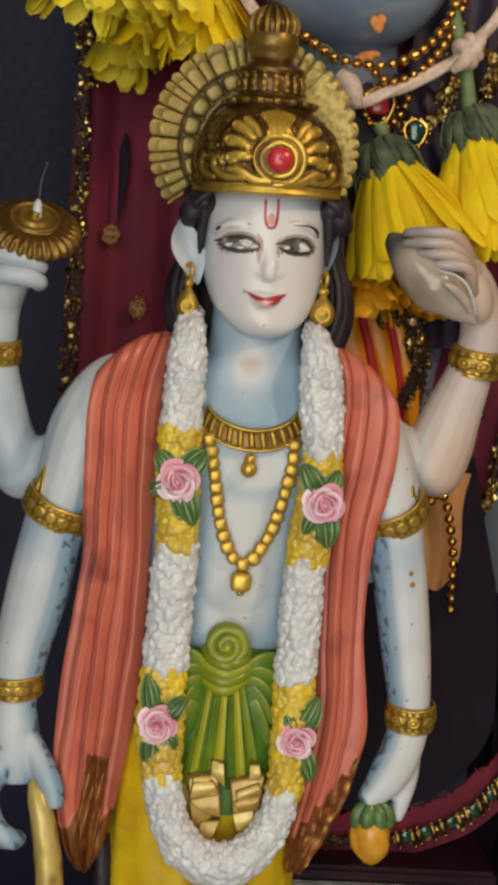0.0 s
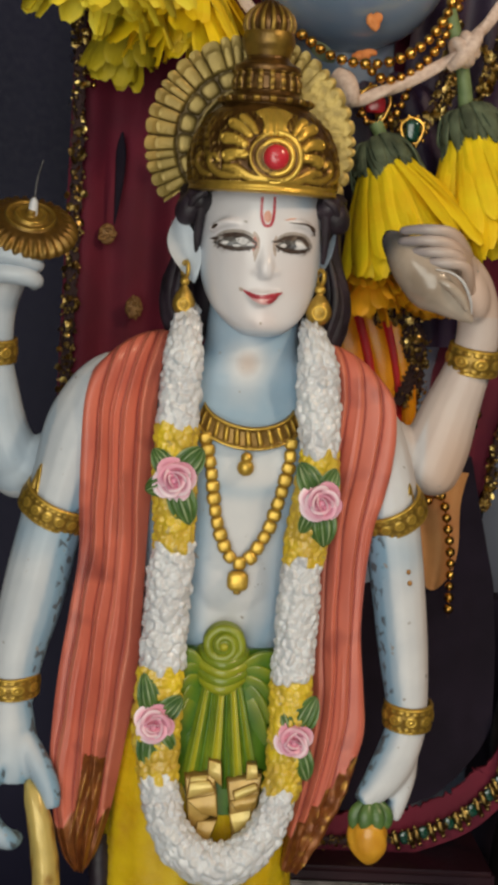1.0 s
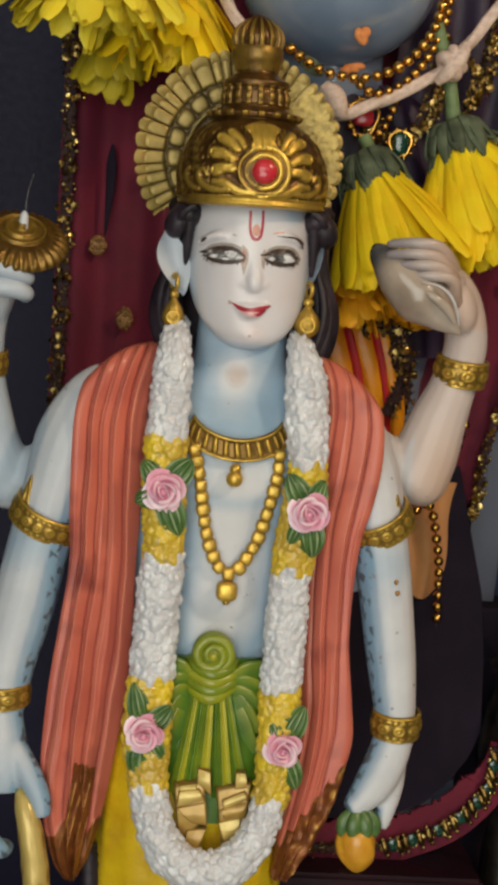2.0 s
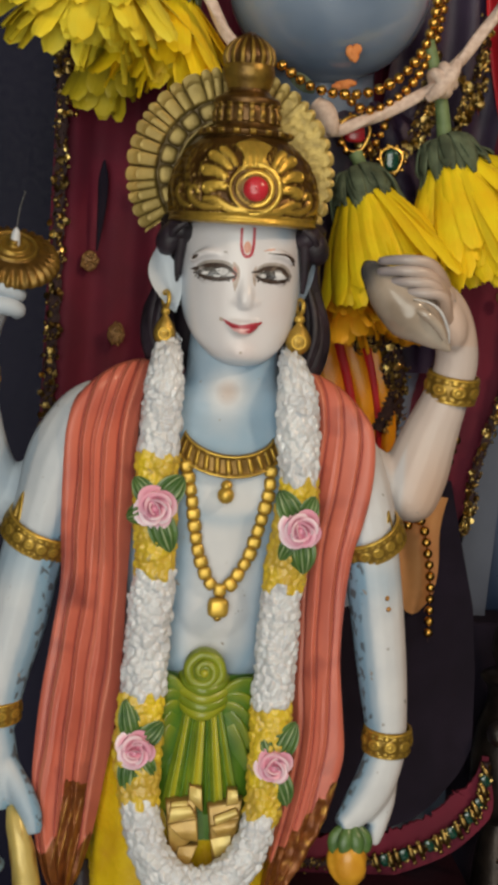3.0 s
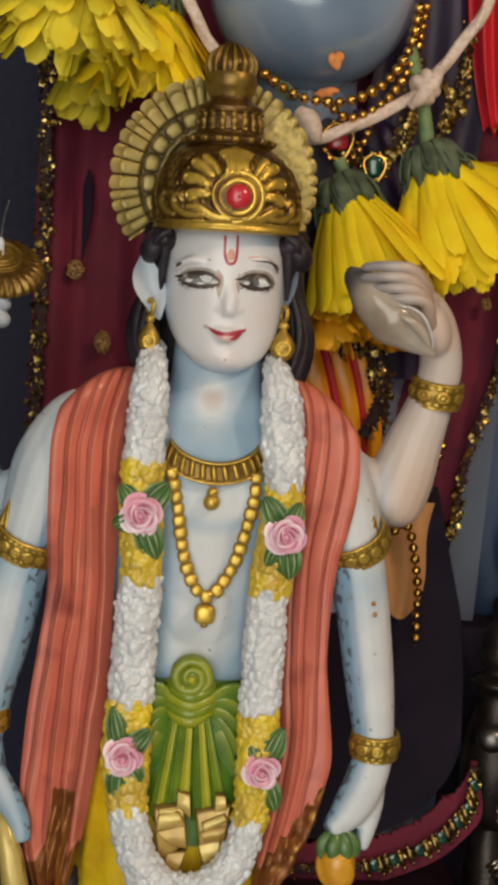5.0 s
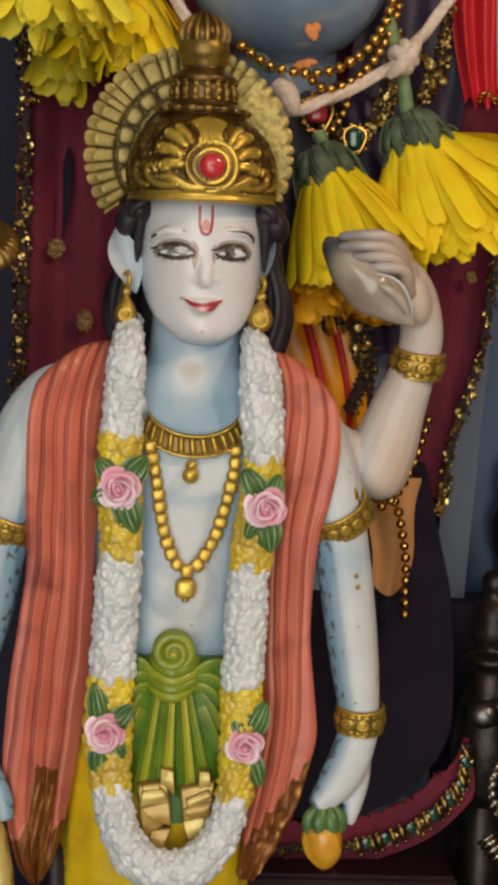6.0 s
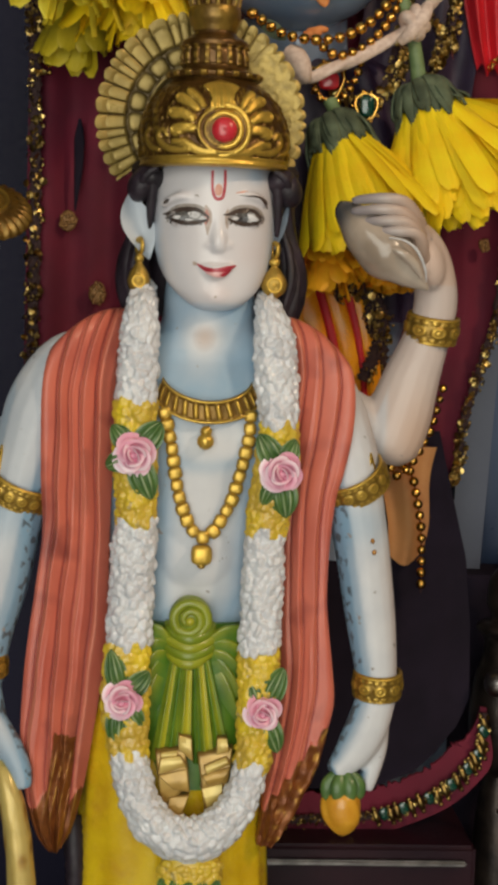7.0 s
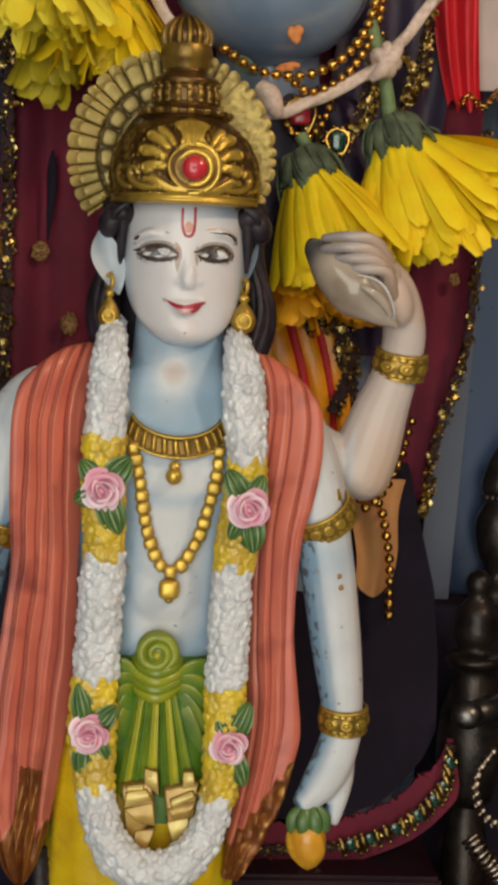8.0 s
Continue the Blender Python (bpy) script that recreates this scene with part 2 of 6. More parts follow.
class Shape:
    """Vertices, faces, slots and painted tint of one mesh."""

    def __init__(self):
        self.v, self.f, self.m, self.s, self.t, self.n = [], [], [], [], [], 0

    def add(self, verts, faces, slot=0, soft=True, tint=0.0):
        verts = np.asarray(verts, float).reshape(-1, 3)
        self.v.append(verts)
        self.t.append(np.broadcast_to(np.asarray(tint, float), (len(verts),)))
        n = self.n
        self.f.extend(tuple(i + n for i in f) for f in faces)
        self.m.extend([slot] * len(faces) if isinstance(slot, int) else slot)
        self.s.extend([soft] * len(faces))
        self.n += len(verts)

    def grid(self, g, slot=0, wrap_u=False, wrap_v=False, tint=0.0, soft=True, flip=False, slots=None):
        """g: rows x columns x 3."""
        g = np.asarray(g, float)
        a, b = g.shape[:2]
        faces, sl = [], []
        for i in range(a if wrap_u else a - 1):
            for j in range(b if wrap_v else b - 1):
                i2, j2 = (i + 1) % a, (j + 1) % b
                f = (i * b + j, i * b + j2, i2 * b + j2, i2 * b + j)
                faces.append(f[::-1] if flip else f)
                if slots is not None:
                    sl.append(int(slots[i][j]))
        tt = np.asarray(tint, float)
        self.add(g.reshape(-1, 3), faces, sl if slots is not None else slot, soft, tt.reshape(-1) if tt.ndim else tint)

    def ell(self, c, r, slot=0, rot=None, sub=3, tint=0.0):
        v, f = ICO[sub]
        v = v * np.asarray(r, float)
        if rot is not None:
            v = v @ np.array(Euler([radians(a) for a in rot]).to_matrix()).T
        self.add(v + np.asarray(c, float), f, slot, True, tint)

    def tube(self, pts, slot=0, seg=16, n=5, side=(1, 0, 0), tint=0.0, caps=True, wave=None):
        """pts: x, y, z, radius across, radius in depth."""
        p = [tuple(q) if len(q) == 5 else (*q, q[3]) for q in pts]
        p = spline(p, n)
        rows = []
        for i, q in enumerate(p):
            d = p[min(i + 1, len(p) - 1), :3] - p[max(i - 1, 0), :3]
            d = d / (np.linalg.norm(d) + 1e-9)
            s = np.asarray(side, float) - np.dot(side, d) * d
            if np.linalg.norm(s) < 0.2:
                s = np.cross(d, (0, 1, 0.01))
            s /= np.linalg.norm(s)
            u = np.cross(d, s)
            a = np.linspace(0, 2 * np.pi, seg, endpoint=False)
            k = 1.0 if wave is None else wave(i / (len(p) - 1), a)
            rows.append(q[:3] + np.outer(np.cos(a) * q[3] * k, s) + np.outer(np.sin(a) * q[4] * k, u))
        self.grid(rows, slot, wrap_v=True, tint=tint, flip=False)
        if caps:
            for row, q, back in ((rows[0], p[0], False), (rows[-1], p[-1], True)):
                v = np.vstack([row, q[:3]])
                f = [(i, seg, (i + 1) % seg) if not back else ((i + 1) % seg, seg, i) for i in range(seg)]
                self.add(v, f, slot, True, tint if np.ndim(tint) == 0 else 0.0)
        return p

    def column(self, rows, slot=0, seg=48, n=5, tint=0.0, wave=None):
        """Level sections z, cx, cy, rx, ry."""
        p = spline(rows, n)
        a = np.linspace(0, 2 * np.pi, seg, endpoint=False)
        g = []
        for i, (z, cx, cy, rx, ry) in enumerate(p):
            k = 1.0 if wave is None else wave(z, a)
            g.append(np.stack([cx + rx * np.cos(a) * k, cy + ry * np.sin(a) * k, np.full(seg, z)], 1))
        self.grid(g, slot, wrap_v=True, tint=tint)
        for row, back in ((g[0], True), (g[-1], False)):
            v = np.vstack([row, row.mean(0)])
            f = [(i, (i + 1) % seg, seg) if not back else ((i + 1) % seg, i, seg) for i in range(seg)]
            self.add(v, f, slot, True, 0.0)

    def ring(self, c, axis, big, small, slot=0, seg=40, sub=10, tint=0.0):
        q = Vector(axis).normalized().to_track_quat("Z", "Y").to_matrix()
        q = np.array(q)
        a = np.linspace(0, 2 * np.pi, seg, endpoint=False)
        b = np.linspace(0, 2 * np.pi, sub, endpoint=False)
        A, B = np.meshgrid(a, b, indexing="ij")
        g = np.stack([(big + small * np.cos(B)) * np.cos(A), (big + small * np.cos(B)) * np.sin(A), small * np.sin(B)], 2)
        self.grid(g @ q.T + np.asarray(c, float), slot, True, True, tint)

    def band(self, c, axis, rx, ry, width, slot=0, thick=1.6, teeth=14, turn=0.0, seg=160):
        """A bangle: a raised relief band between two rims, round an arm."""
        q = Vector(axis).normalized().to_track_quat("Z", "X").to_matrix()
        q = np.array(q)
        a = np.linspace(0, 2 * np.pi, seg, endpoint=False)
        v = np.linspace(-1, 1, 25)
        A, W = np.meshgrid(a, v, indexing="ij")
        rim = np.exp(-((np.abs(W) - 0.88) / 0.09) ** 2)
        cell = (A * teeth / (2 * np.pi)) % 1.0 - 0.5
        far = np.hypot(cell / 0.44, W / 0.46)
        bead = ((A * teeth * 2 / (2 * np.pi)) % 1.0 - 0.5) / 0.42
        scale = np.sqrt(np.clip(1 - far ** 2, 0, 1)) * (0.7 + 0.3 * np.cos(far * 9.0))
        scale = np.maximum(scale, 0.6 * np.sqrt(np.clip(1 - bead ** 2 - ((np.abs(W) - 0.62) / 0.15) ** 2, 0, 1)))
        swell = np.sqrt(np.clip(1 - (W / 1.05) ** 2, 0, 1))
        h = (0.55 * swell + 0.30 * scale + 0.28 * rim) * np.clip((1.02 - np.abs(W)) / 0.1, 0, 1)
        g = np.stack([(rx + h * thick) * np.cos(A + turn), (ry + h * thick) * np.sin(A + turn), W * width / 2], 2)
        self.grid(g @ q.T + np.asarray(c, float), slot, wrap_u=True, tint=0.30 + 0.50 * smooth(0.15, 0.75, scale) + 0.5 * rim)

    def mesh(self, name, mats):
        me = bpy.data.meshes.new(name)
        v = np.concatenate(self.v) * 0.001
        me.from_pydata(v.tolist(), [], self.f)
        for m in mats:
            me.materials.append(M[m])
        me.polygons.foreach_set("material_index", self.m)
        me.polygons.foreach_set("use_smooth", self.s)
        at = me.attributes.new("tint", "FLOAT", "POINT")
        at.data.foreach_set("value", np.concatenate(self.t).astype(np.float32))
        me.update()
        return me


def thing(name, shape, mats, label, category, group="", kind="", at=None):
    """A top-level thing of one mesh, or an empty that holds parts."""
    ob = new(name, shape.mesh(name, mats) if shape else None)
    if at is not None:
        ob.matrix_world = Matrix.Translation(Vector(at) * 0.001)
    return tagged(ob, label, category, group, kind)


def part(name, shape, mats, parent, label="", kind=""):
    ob = new(name, shape.mesh(name, mats) if isinstance(shape, Shape) else shape)
    ob.parent = parent
    ob.matrix_parent_inverse = parent.matrix_world.inverted()
    return tagged(ob, label, kind=kind)

# ---- the painted marble statue: one mesh ----
SLOTS = ["skin", "face", "gold", "coral", "bronze", "white", "yellow", "pink", "leaf", "sash", "dhoti", "hair", "red", "lip",
         "liplow", "shade", "lipfade", "lidgrey", "lashgrey", "noseshade", "brown", "blush", "iris", "eye", "shell", "bud", "base", "halo", "gilt", "palm"]
K = {n: i for i, n in enumerate(SLOTS)}


def remeshed(shape, voxel, rounds):
    """The outer skin of overlapping forms, melted together; in millimetres."""
    me = bpy.data.meshes.new("clay")
    me.from_pydata((np.concatenate(shape.v) * 0.001).tolist(), [], shape.f)
    ob = new("clay", me)
    r = ob.modifiers.new("melt", "REMESH")
    r.mode, r.voxel_size = "VOXEL", voxel * 0.001
    s = ob.modifiers.new("soften", "SMOOTH")
    s.factor, s.iterations = 0.5, rounds
    ev = ob.evaluated_get(bpy.context.evaluated_depsgraph_get())
    out = ev.to_mesh()
    v = np.empty(len(out.vertices) * 3)
    out.vertices.foreach_get("co", v)
    nrm = np.empty(len(out.vertices) * 3)
    out.vertices.foreach_get("normal", nrm)
    f = [tuple(p.vertices) for p in out.polygons]
    ev.to_mesh_clear()
    bpy.data.objects.remove(ob)
    bpy.data.meshes.remove(me)
    return v.reshape(-1, 3) * 1000, nrm.reshape(-1, 3), f


def statue_body():
    b = Shape()
    # torso and neck
    b.column([(188, 0, 27, 34, 18), (200, 1, 27, 37, 20), (225, 2, 27, 38, 21), (250, 4, 27, 46, 22), (272, 5, 27, 50, 23),
              (290, 5, 28, 47, 20), (300, 5, 29, 38, 17), (308, 5, 29, 26, 17), (313, 5, 29, 19.5, 18), (325, 5, 29, 18, 17), (338, 5, 29, 17, 16)])
    b.ell((-10, 15, 270), (15, 11, 11))
    b.ell((19, 15, 270), (15, 11, 11))
    b.ell((3, 15.5, 309), (6, 3.2, 8))
    b.ell((2, 10, 225), (16, 6, 18))
    # front arms
    b.tube([(-44, 26, 300, 12), (-52, 24, 293, 14), (-59.5, 22, 278, 15.5), (-65.6, 20, 258, 13.2), (-71.6, 19, 233, 12.6), (-75.6, 16, 212, 12.6), (-80, 12, 190, 10.8), (-81.3, 9, 172, 9.0)])
    b.tube([(-82, 9, 174, 8, 7), (-81, 7, 160, 10, 8), (-80, 6, 148, 11, 9), (-80, 6, 140, 9, 8)])
    b.tube([(-76, 5, 158, 5), (-69, 1, 148, 5.2), (-64, -2, 139, 4.4), (-62.5, -3, 132, 3.2)])
    for k in range(3):
        b.tube([(-86 + k, 5 - 2 * k, 148, 5), (-91 + k, 2 - 3 * k, 138, 4.6), (-90 + 2 * k, -2 - 3 * k, 127, 4.4), (-83 + 2 * k, -3 - 3 * k, 119 + k, 4.2), (-76, -2, 119, 3.4)])
    b.tube([(46, 26, 298, 11), (54, 24, 284, 13), (62, 21, 262, 12.6), (65.3, 18, 245, 11.6), (69, 17, 225, 11.0), (72.6, 14, 200, 10.2), (75.2, 11, 180, 8.7), (76, 10, 168, 7.8)])
    b.tube([(76.5, 10, 170, 8, 7), (73, 8, 158, 8.5, 7), (68.5, 6, 149, 8, 6.5), (63, 4, 142, 6, 5), (58.5, 2, 138.5, 4, 3.5)])
    b.tube([(77, 11, 160, 5), (76.5, 10, 147, 4.8), (74, 8, 136, 4), (72.5, 7, 130, 3)])
    # raised arms behind
    b.tube([(46, 36, 286, 13), (58, 40, 279, 13), (70, 42, 272, 12.5), (80, 42, 264, 11)])
    b.tube([(79, 42, 260, 8), (81, 41, 266, 13), (85.0, 41, 278, 13.6), (89.2, 40.5, 293, 11.9), (93.2, 40, 305, 10.2), (96.4, 39, 316, 9.2), (97.5, 37, 326, 9.0), (95.5, 34, 337, 8.6),
            (91.5, 31, 346, 8), (86.5, 29, 352, 6.4), (79, 27, 356, 4.5)])
    b.ell((90.5, 28, 342), (8.0, 9.0, 13), rot=(0, -22, 0))
    b.ell((85, 24.5, 351), (7.5, 7, 7.5))
    b.tube([(-46, 36, 280, 14), (-62, 40, 268, 14), (-76, 42, 260, 12.5), (-84, 42, 258, 11)])
    b.ell((-86, 42, 257.5), (11.5, 11, 11.5))
    b.tube([(-84, 42, 254, 9), (-88, 41.5, 262, 11.5), (-93, 41, 274, 10.8), (-96, 40, 288, 9.6), (-98.5, 40, 303, 8.8), (-98, 38, 322, 8.4), (-95, 34, 336, 9.5), (-93, 32, 344, 9)])
    return b


def statue_head():
    b = Shape()
    b.column([(319.4, 6.8, 12, 4.5, 4), (321, 6.8, 12.5, 9, 8), (325, 6.7, 14, 14.2, 11.5), (330, 6.3, 17, 18.4, 15), (336, 6.0, 20, 21.4, 18.5), (343, 5.8, 22.5, 23.2, 21.5), (352, 5.6, 24, 23.8, 23.5),
              (362, 5.6, 25, 23.6, 24.2), (372, 5.6, 26, 22.8, 24), (384, 5.6, 26, 18, 19), (391, 5.6, 26, 8, 9)], seg=64)
    b.ell((7.2, 7.6, 325.6), (8.0, 6.0, 5.4))
    # nose
    b.tube([(6.4, 5.0, 363, 3.0), (6.5, 3.6, 356, 3.2), (6.8, 2.7, 350, 3.3), (7.0, 1.7, 345.6, 3.4), (7.0, 2.7, 342.8, 3.1)], seg=18)
    b.ell((3.4, 2.8, 344.4), (2.5, 2.4, 2.0))
    b.ell((10.6, 2.8, 344.6), (2.5, 2.4, 2.0))
    # lips
    b.tube([(-0.8, 3.2, 336.4, 0.7), (3.2, 1.3, 336.0, 1.4), (7.0, 0.5, 335.6, 1.5), (10.6, 1.1, 336.2, 1.4), (13.6, 3.0, 337.0, 0.7)], seg=10)
    b.tube([(1.5, 2.4, 334.6, 0.8), (7.0, 0.7, 333.1, 1.8), (11.6, 2.2, 335.0, 0.8)], seg=10)
    # lids and brow
    b.ell((-5.2, 5.4, 354.4), (7.2, 3.0, 3.6))
    b.ell((17.4, 5.6, 355.0), (6.8, 3.0, 3.6))
    b.tube([(-15, 9.5, 359.5, 1.4), (-8, 4.8, 362.6, 1.7), (0, 3.6, 361.6, 1.6)], seg=10)
    b.tube([(12.4, 3.6, 362, 1.6), (19, 5.0, 363.6, 1.7), (25.5, 9.5, 361, 1.4)], seg=10)
    return b


statue = Shape()
v, nrm, f = remeshed(statue_body(), 1.0, 7)
x, y, z = v.T
axis_r, axis_l = 72.0, -76.0
# blue airbrush paint; the neck's tint also carries the shadow under the chin
tint = 0.80 * smooth(266, 288, z) * smooth(60, 40, np.abs(x)) * (1 - 0.85 * np.exp(-((x - 3) ** 2 + (z - 309) ** 2) / 40)) * (np.abs(x - 5) < 30)
torso = (np.abs(x - 4) < 36) & (z < 304) & (y < 34)
tint = np.where(torso, np.maximum(tint, 0.85 * smooth(8, 19, np.abs(x - 3 - 0.06 * (z - 200))) + 0.45 * np.exp(-((z - 259 - 0.012 * (x - 4) ** 2) / 3.0) ** 2) * (np.abs(x - 4) < 14)
                                  + 0.6 * smooth(212, 196, z) + 0.55 * smooth(278, 296, z) * (1 - 0.8 * np.exp(-((x - 3) ** 2 + (z - 309) ** 2) / 60))), tint)
tint = np.where((z > 290) & (np.abs(x - 5) < 30), np.minimum(tint, 0.84) - 0.70 * np.exp(-((x - 3) / 8.0) ** 2 - ((z - 308) / 11.0) ** 2), np.minimum(tint, 0.78))
# arm tint by facing: airbrush blue and painted shade inwards, lamp warmth outwards
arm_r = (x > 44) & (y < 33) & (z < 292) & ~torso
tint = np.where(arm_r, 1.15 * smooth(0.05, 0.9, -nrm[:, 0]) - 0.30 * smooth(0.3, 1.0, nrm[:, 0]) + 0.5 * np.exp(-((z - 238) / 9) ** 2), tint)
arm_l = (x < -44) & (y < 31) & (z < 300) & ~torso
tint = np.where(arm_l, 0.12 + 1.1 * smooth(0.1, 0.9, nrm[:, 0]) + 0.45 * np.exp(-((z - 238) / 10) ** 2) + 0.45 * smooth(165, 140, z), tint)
# glow of the warm lamp painted onto the raised right arm
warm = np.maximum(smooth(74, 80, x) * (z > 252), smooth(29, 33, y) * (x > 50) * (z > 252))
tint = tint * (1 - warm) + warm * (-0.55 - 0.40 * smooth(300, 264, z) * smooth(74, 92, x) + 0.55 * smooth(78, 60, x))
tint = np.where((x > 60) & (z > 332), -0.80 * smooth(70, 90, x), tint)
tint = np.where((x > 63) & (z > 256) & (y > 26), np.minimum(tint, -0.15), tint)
# raised left arm: its shade is put into the tint as blue
tint = np.where((x < -70) & (y > 12) & (z > 250), 0.42 - 0.75 * smooth(312, 345, z), tint)
tint = np.where((np.abs(x - 5) > 25) & (np.abs(x - 5) < 36) & (z > 338), 0.42 + 0.2 * (x > 5), tint)
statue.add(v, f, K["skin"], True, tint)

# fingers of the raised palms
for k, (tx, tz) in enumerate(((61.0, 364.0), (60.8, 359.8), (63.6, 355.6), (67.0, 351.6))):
    # tips darker as painted shade, roots peach like the lamp-warmed arm
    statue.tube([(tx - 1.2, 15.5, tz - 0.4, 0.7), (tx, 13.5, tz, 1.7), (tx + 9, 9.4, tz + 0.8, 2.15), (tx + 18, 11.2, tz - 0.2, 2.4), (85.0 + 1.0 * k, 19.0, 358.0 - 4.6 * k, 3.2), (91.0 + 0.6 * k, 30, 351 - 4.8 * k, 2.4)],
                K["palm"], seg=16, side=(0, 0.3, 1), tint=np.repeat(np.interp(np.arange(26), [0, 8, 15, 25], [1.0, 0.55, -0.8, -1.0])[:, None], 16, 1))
for k in range(2):
    statue.tube([(-103, 30, 342 - 7.4 * k, 3.4), (-97, 21, 344.5 - 7.2 * k, 4.0), (-87, 19, 344 - 7.0 * k, 3.9), (-81.5, 22, 342 - 6.6 * k, 3.3), (-82, 28, 340 - 6 * k, 2.6)], K["skin"], seg=16, side=(0, 0.3, 1), tint=0.30)
statue.tube([(-90, 31, 336, 4.4), (-86.5, 29, 344, 3.8), (-85, 29.5, 350, 2.6)], K["skin"], seg=14, tint=0.30)

hv, hn, hf = remeshed(statue_head(), 0.55, 18)
hx, hy, hz = hv.T
statue.add(hv, hf, K["face"], True, 0.75 * smooth(9, 17, hy) * smooth(372, 340, hz) * smooth(326, 340, hz) + 0.6 * smooth(323.5, 320.5, hz)
           - 0.30 * np.exp(-((hx - 7) ** 2 + (hz - 326) ** 2) / 30) - 0.12 * np.exp(-((hx - 19) ** 2 + (hz - 342) ** 2) / 40) + 0.7 * np.exp(-((hx - 21) ** 2 + (hz - 371.5) ** 2) / 14) + 0.25 * np.exp(-((hx - 12) ** 2 + (hz - 371) ** 2) / 30))
FACE = BVHTree.FromPolygons([Vector(p) for p in hv], hf)


def onto_face(px, pz, lift):
    hit = FACE.ray_cast(Vector((px, -40, pz)), Vector((0, 1, 0)))
    return (px, (hit[0].y if hit[0] else 12.0) - lift, pz)


def paint(pts, slot, lift=0.12, n=6, cols=4):
    """A brush stroke on the face: x, z, width along its way."""
    p = spline(pts, n)
    g = []
    for i, (px, pz, w) in enumerate(p):
        d = p[min(i + 1, len(p) - 1), :2] - p[max(i - 1, 0), :2]
        d /= np.linalg.norm(d) + 1e-9
        side = np.array([-d[1], d[0]])
        g.append([onto_face(*(np.array([px, pz]) + side * w * (j / cols - 0.5)), lift) for j in range(cols + 1)])
    statue.grid(g, K[slot], flip=True)


def dot(cx, cz, rx, rz, slot, lift):
    rows = [[onto_face(cx + rx * r * math.cos(a), cz + rz * r * math.sin(a), lift) for a in np.linspace(0, 2 * math.pi, 21)] for r in (0.02, 0.5, 1.0)]
    statue.grid(rows, K[slot])


def eye(cx, cz, w, lean, iris_x, whites, lines):
    """A painted eye: grey lid, worn iris, dabs of white, brown lash lines."""
    e = lambda u, dz, wd: (cx + u * w, cz + dz + lean * u * w, wd)
    paint([e(-0.52, 0.2, 0.6), e(-0.3, 1.7, 4.6), e(0.0, 2.1, 5.8), e(0.3, 1.6, 4.8), e(0.52, -0.4, 0.8)], "shade", 0.10)
    paint([e(-0.46, -0.3, 0.3), e(-0.25, -0.1, 3.6), e(0.0, 0.0, 4.6), e(0.25, -0.2, 3.8), e(0.46, -0.6, 0.3)], "lidgrey", 0.14)
    dot(cx + iris_x, cz + 0.3, 2.7, 2.5, "iris", 0.20)
    dot(cx + iris_x - 0.3, cz + 1.3, 3.6, 1.3, "lashgrey", 0.22)
    for pts in whites:
        paint([(cx + a, cz + b, c * 1.1) for a, b, c in pts], "eye", 0.26, n=4)
    paint([e(-0.60, 1.0, 0.4), e(-0.44, 1.2, 1.1), e(-0.26, 2.4, 1.6), e(0.0, 3.1, 1.5), e(0.26, 2.4, 1.5), e(0.50, -0.1, 0.7)], "brown", 0.30, cols=2)
    paint([e(-0.50, -0.2, 0.4), e(-0.38, -1.2, 1.1), e(-0.15, -2.2, 1.7), e(0.12, -2.3, 1.6), e(0.34, -1.7, 1.3), e(0.50, -0.5, 0.6)], "brown", 0.28, cols=2)
    for k in range(14):
        u = -0.46 + 0.90 * k / 13
        drop = 0.9 + 0.5 * math.sin(k * 2.4)
        top = -1.0 - 1.3 * math.cos(u * 3.0)
        paint([e(u, top, 0.8), e(u * 1.04, top - drop * 0.6, 0.7), e(u * 1.07, top - drop, 0.3)], "brown" if k % 3 else "shade", 0.24, n=2, cols=2)
    for pts in lines:
        paint([(cx + a, cz + b, c) for a, b, c in pts], "brown", 0.31, n=3, cols=2)


eye(-5.0, 354.9, 16.0, 0.0, -1.0, (((0.0, 1.4, 0.4), (1.8, 0.8, 2.2), (3.4, 0.9, 2.4), (4.6, 1.8, 0.3)), ((4.2, -0.7, 0.3), (5.6, -0.5, 1.5), (7.0, -0.6, 0.3)), ((-5.6, -0.5, 0.2), (-4.0, -0.3, 1.1), (-2.8, 0.2, 0.3)), ((-1.2, -1.1, 0.2), (0.6, -1.2, 0.8), (2.0, -1.0, 0.2))),
    (((-9.4, 1.0, 0.4), (-7.6, 1.4, 0.9), (-5.6, 1.9, 0.5)), ((-8.6, -0.6, 0.3), (-7.0, -0.2, 0.8), (-5.4, 0.6, 0.4)), ((-2.4, 2.6, 0.3), (0.2, 2.2, 0.8), (2.2, 2.6, 0.3))))
eye(17.2, 355.2, 14.4, 0.02, -1.6, (((0.6, 1.6, 0.3), (1.8, 0.4, 2.0), (3.6, -0.4, 1.6), (4.6, -0.8, 0.3)), ((-5.4, -0.6, 0.3), (-4.0, -0.4, 1.5), (-2.8, -0.2, 0.4)), ((0.4, -1.2, 0.2), (1.8, -1.3, 0.8), (3.2, -1.0, 0.2)), ((-5.6, 1.2, 0.2), (-4.4, 1.6, 0.8), (-3.0, 1.9, 0.2))),
    (((3.2, 1.8, 0.4), (4.6, 0.8, 1.3), (5.8, -0.2, 0.6)), ((-3.4, 2.4, 0.3), (-1.2, 2.2, 1.0), (1.0, 2.6, 0.3))))
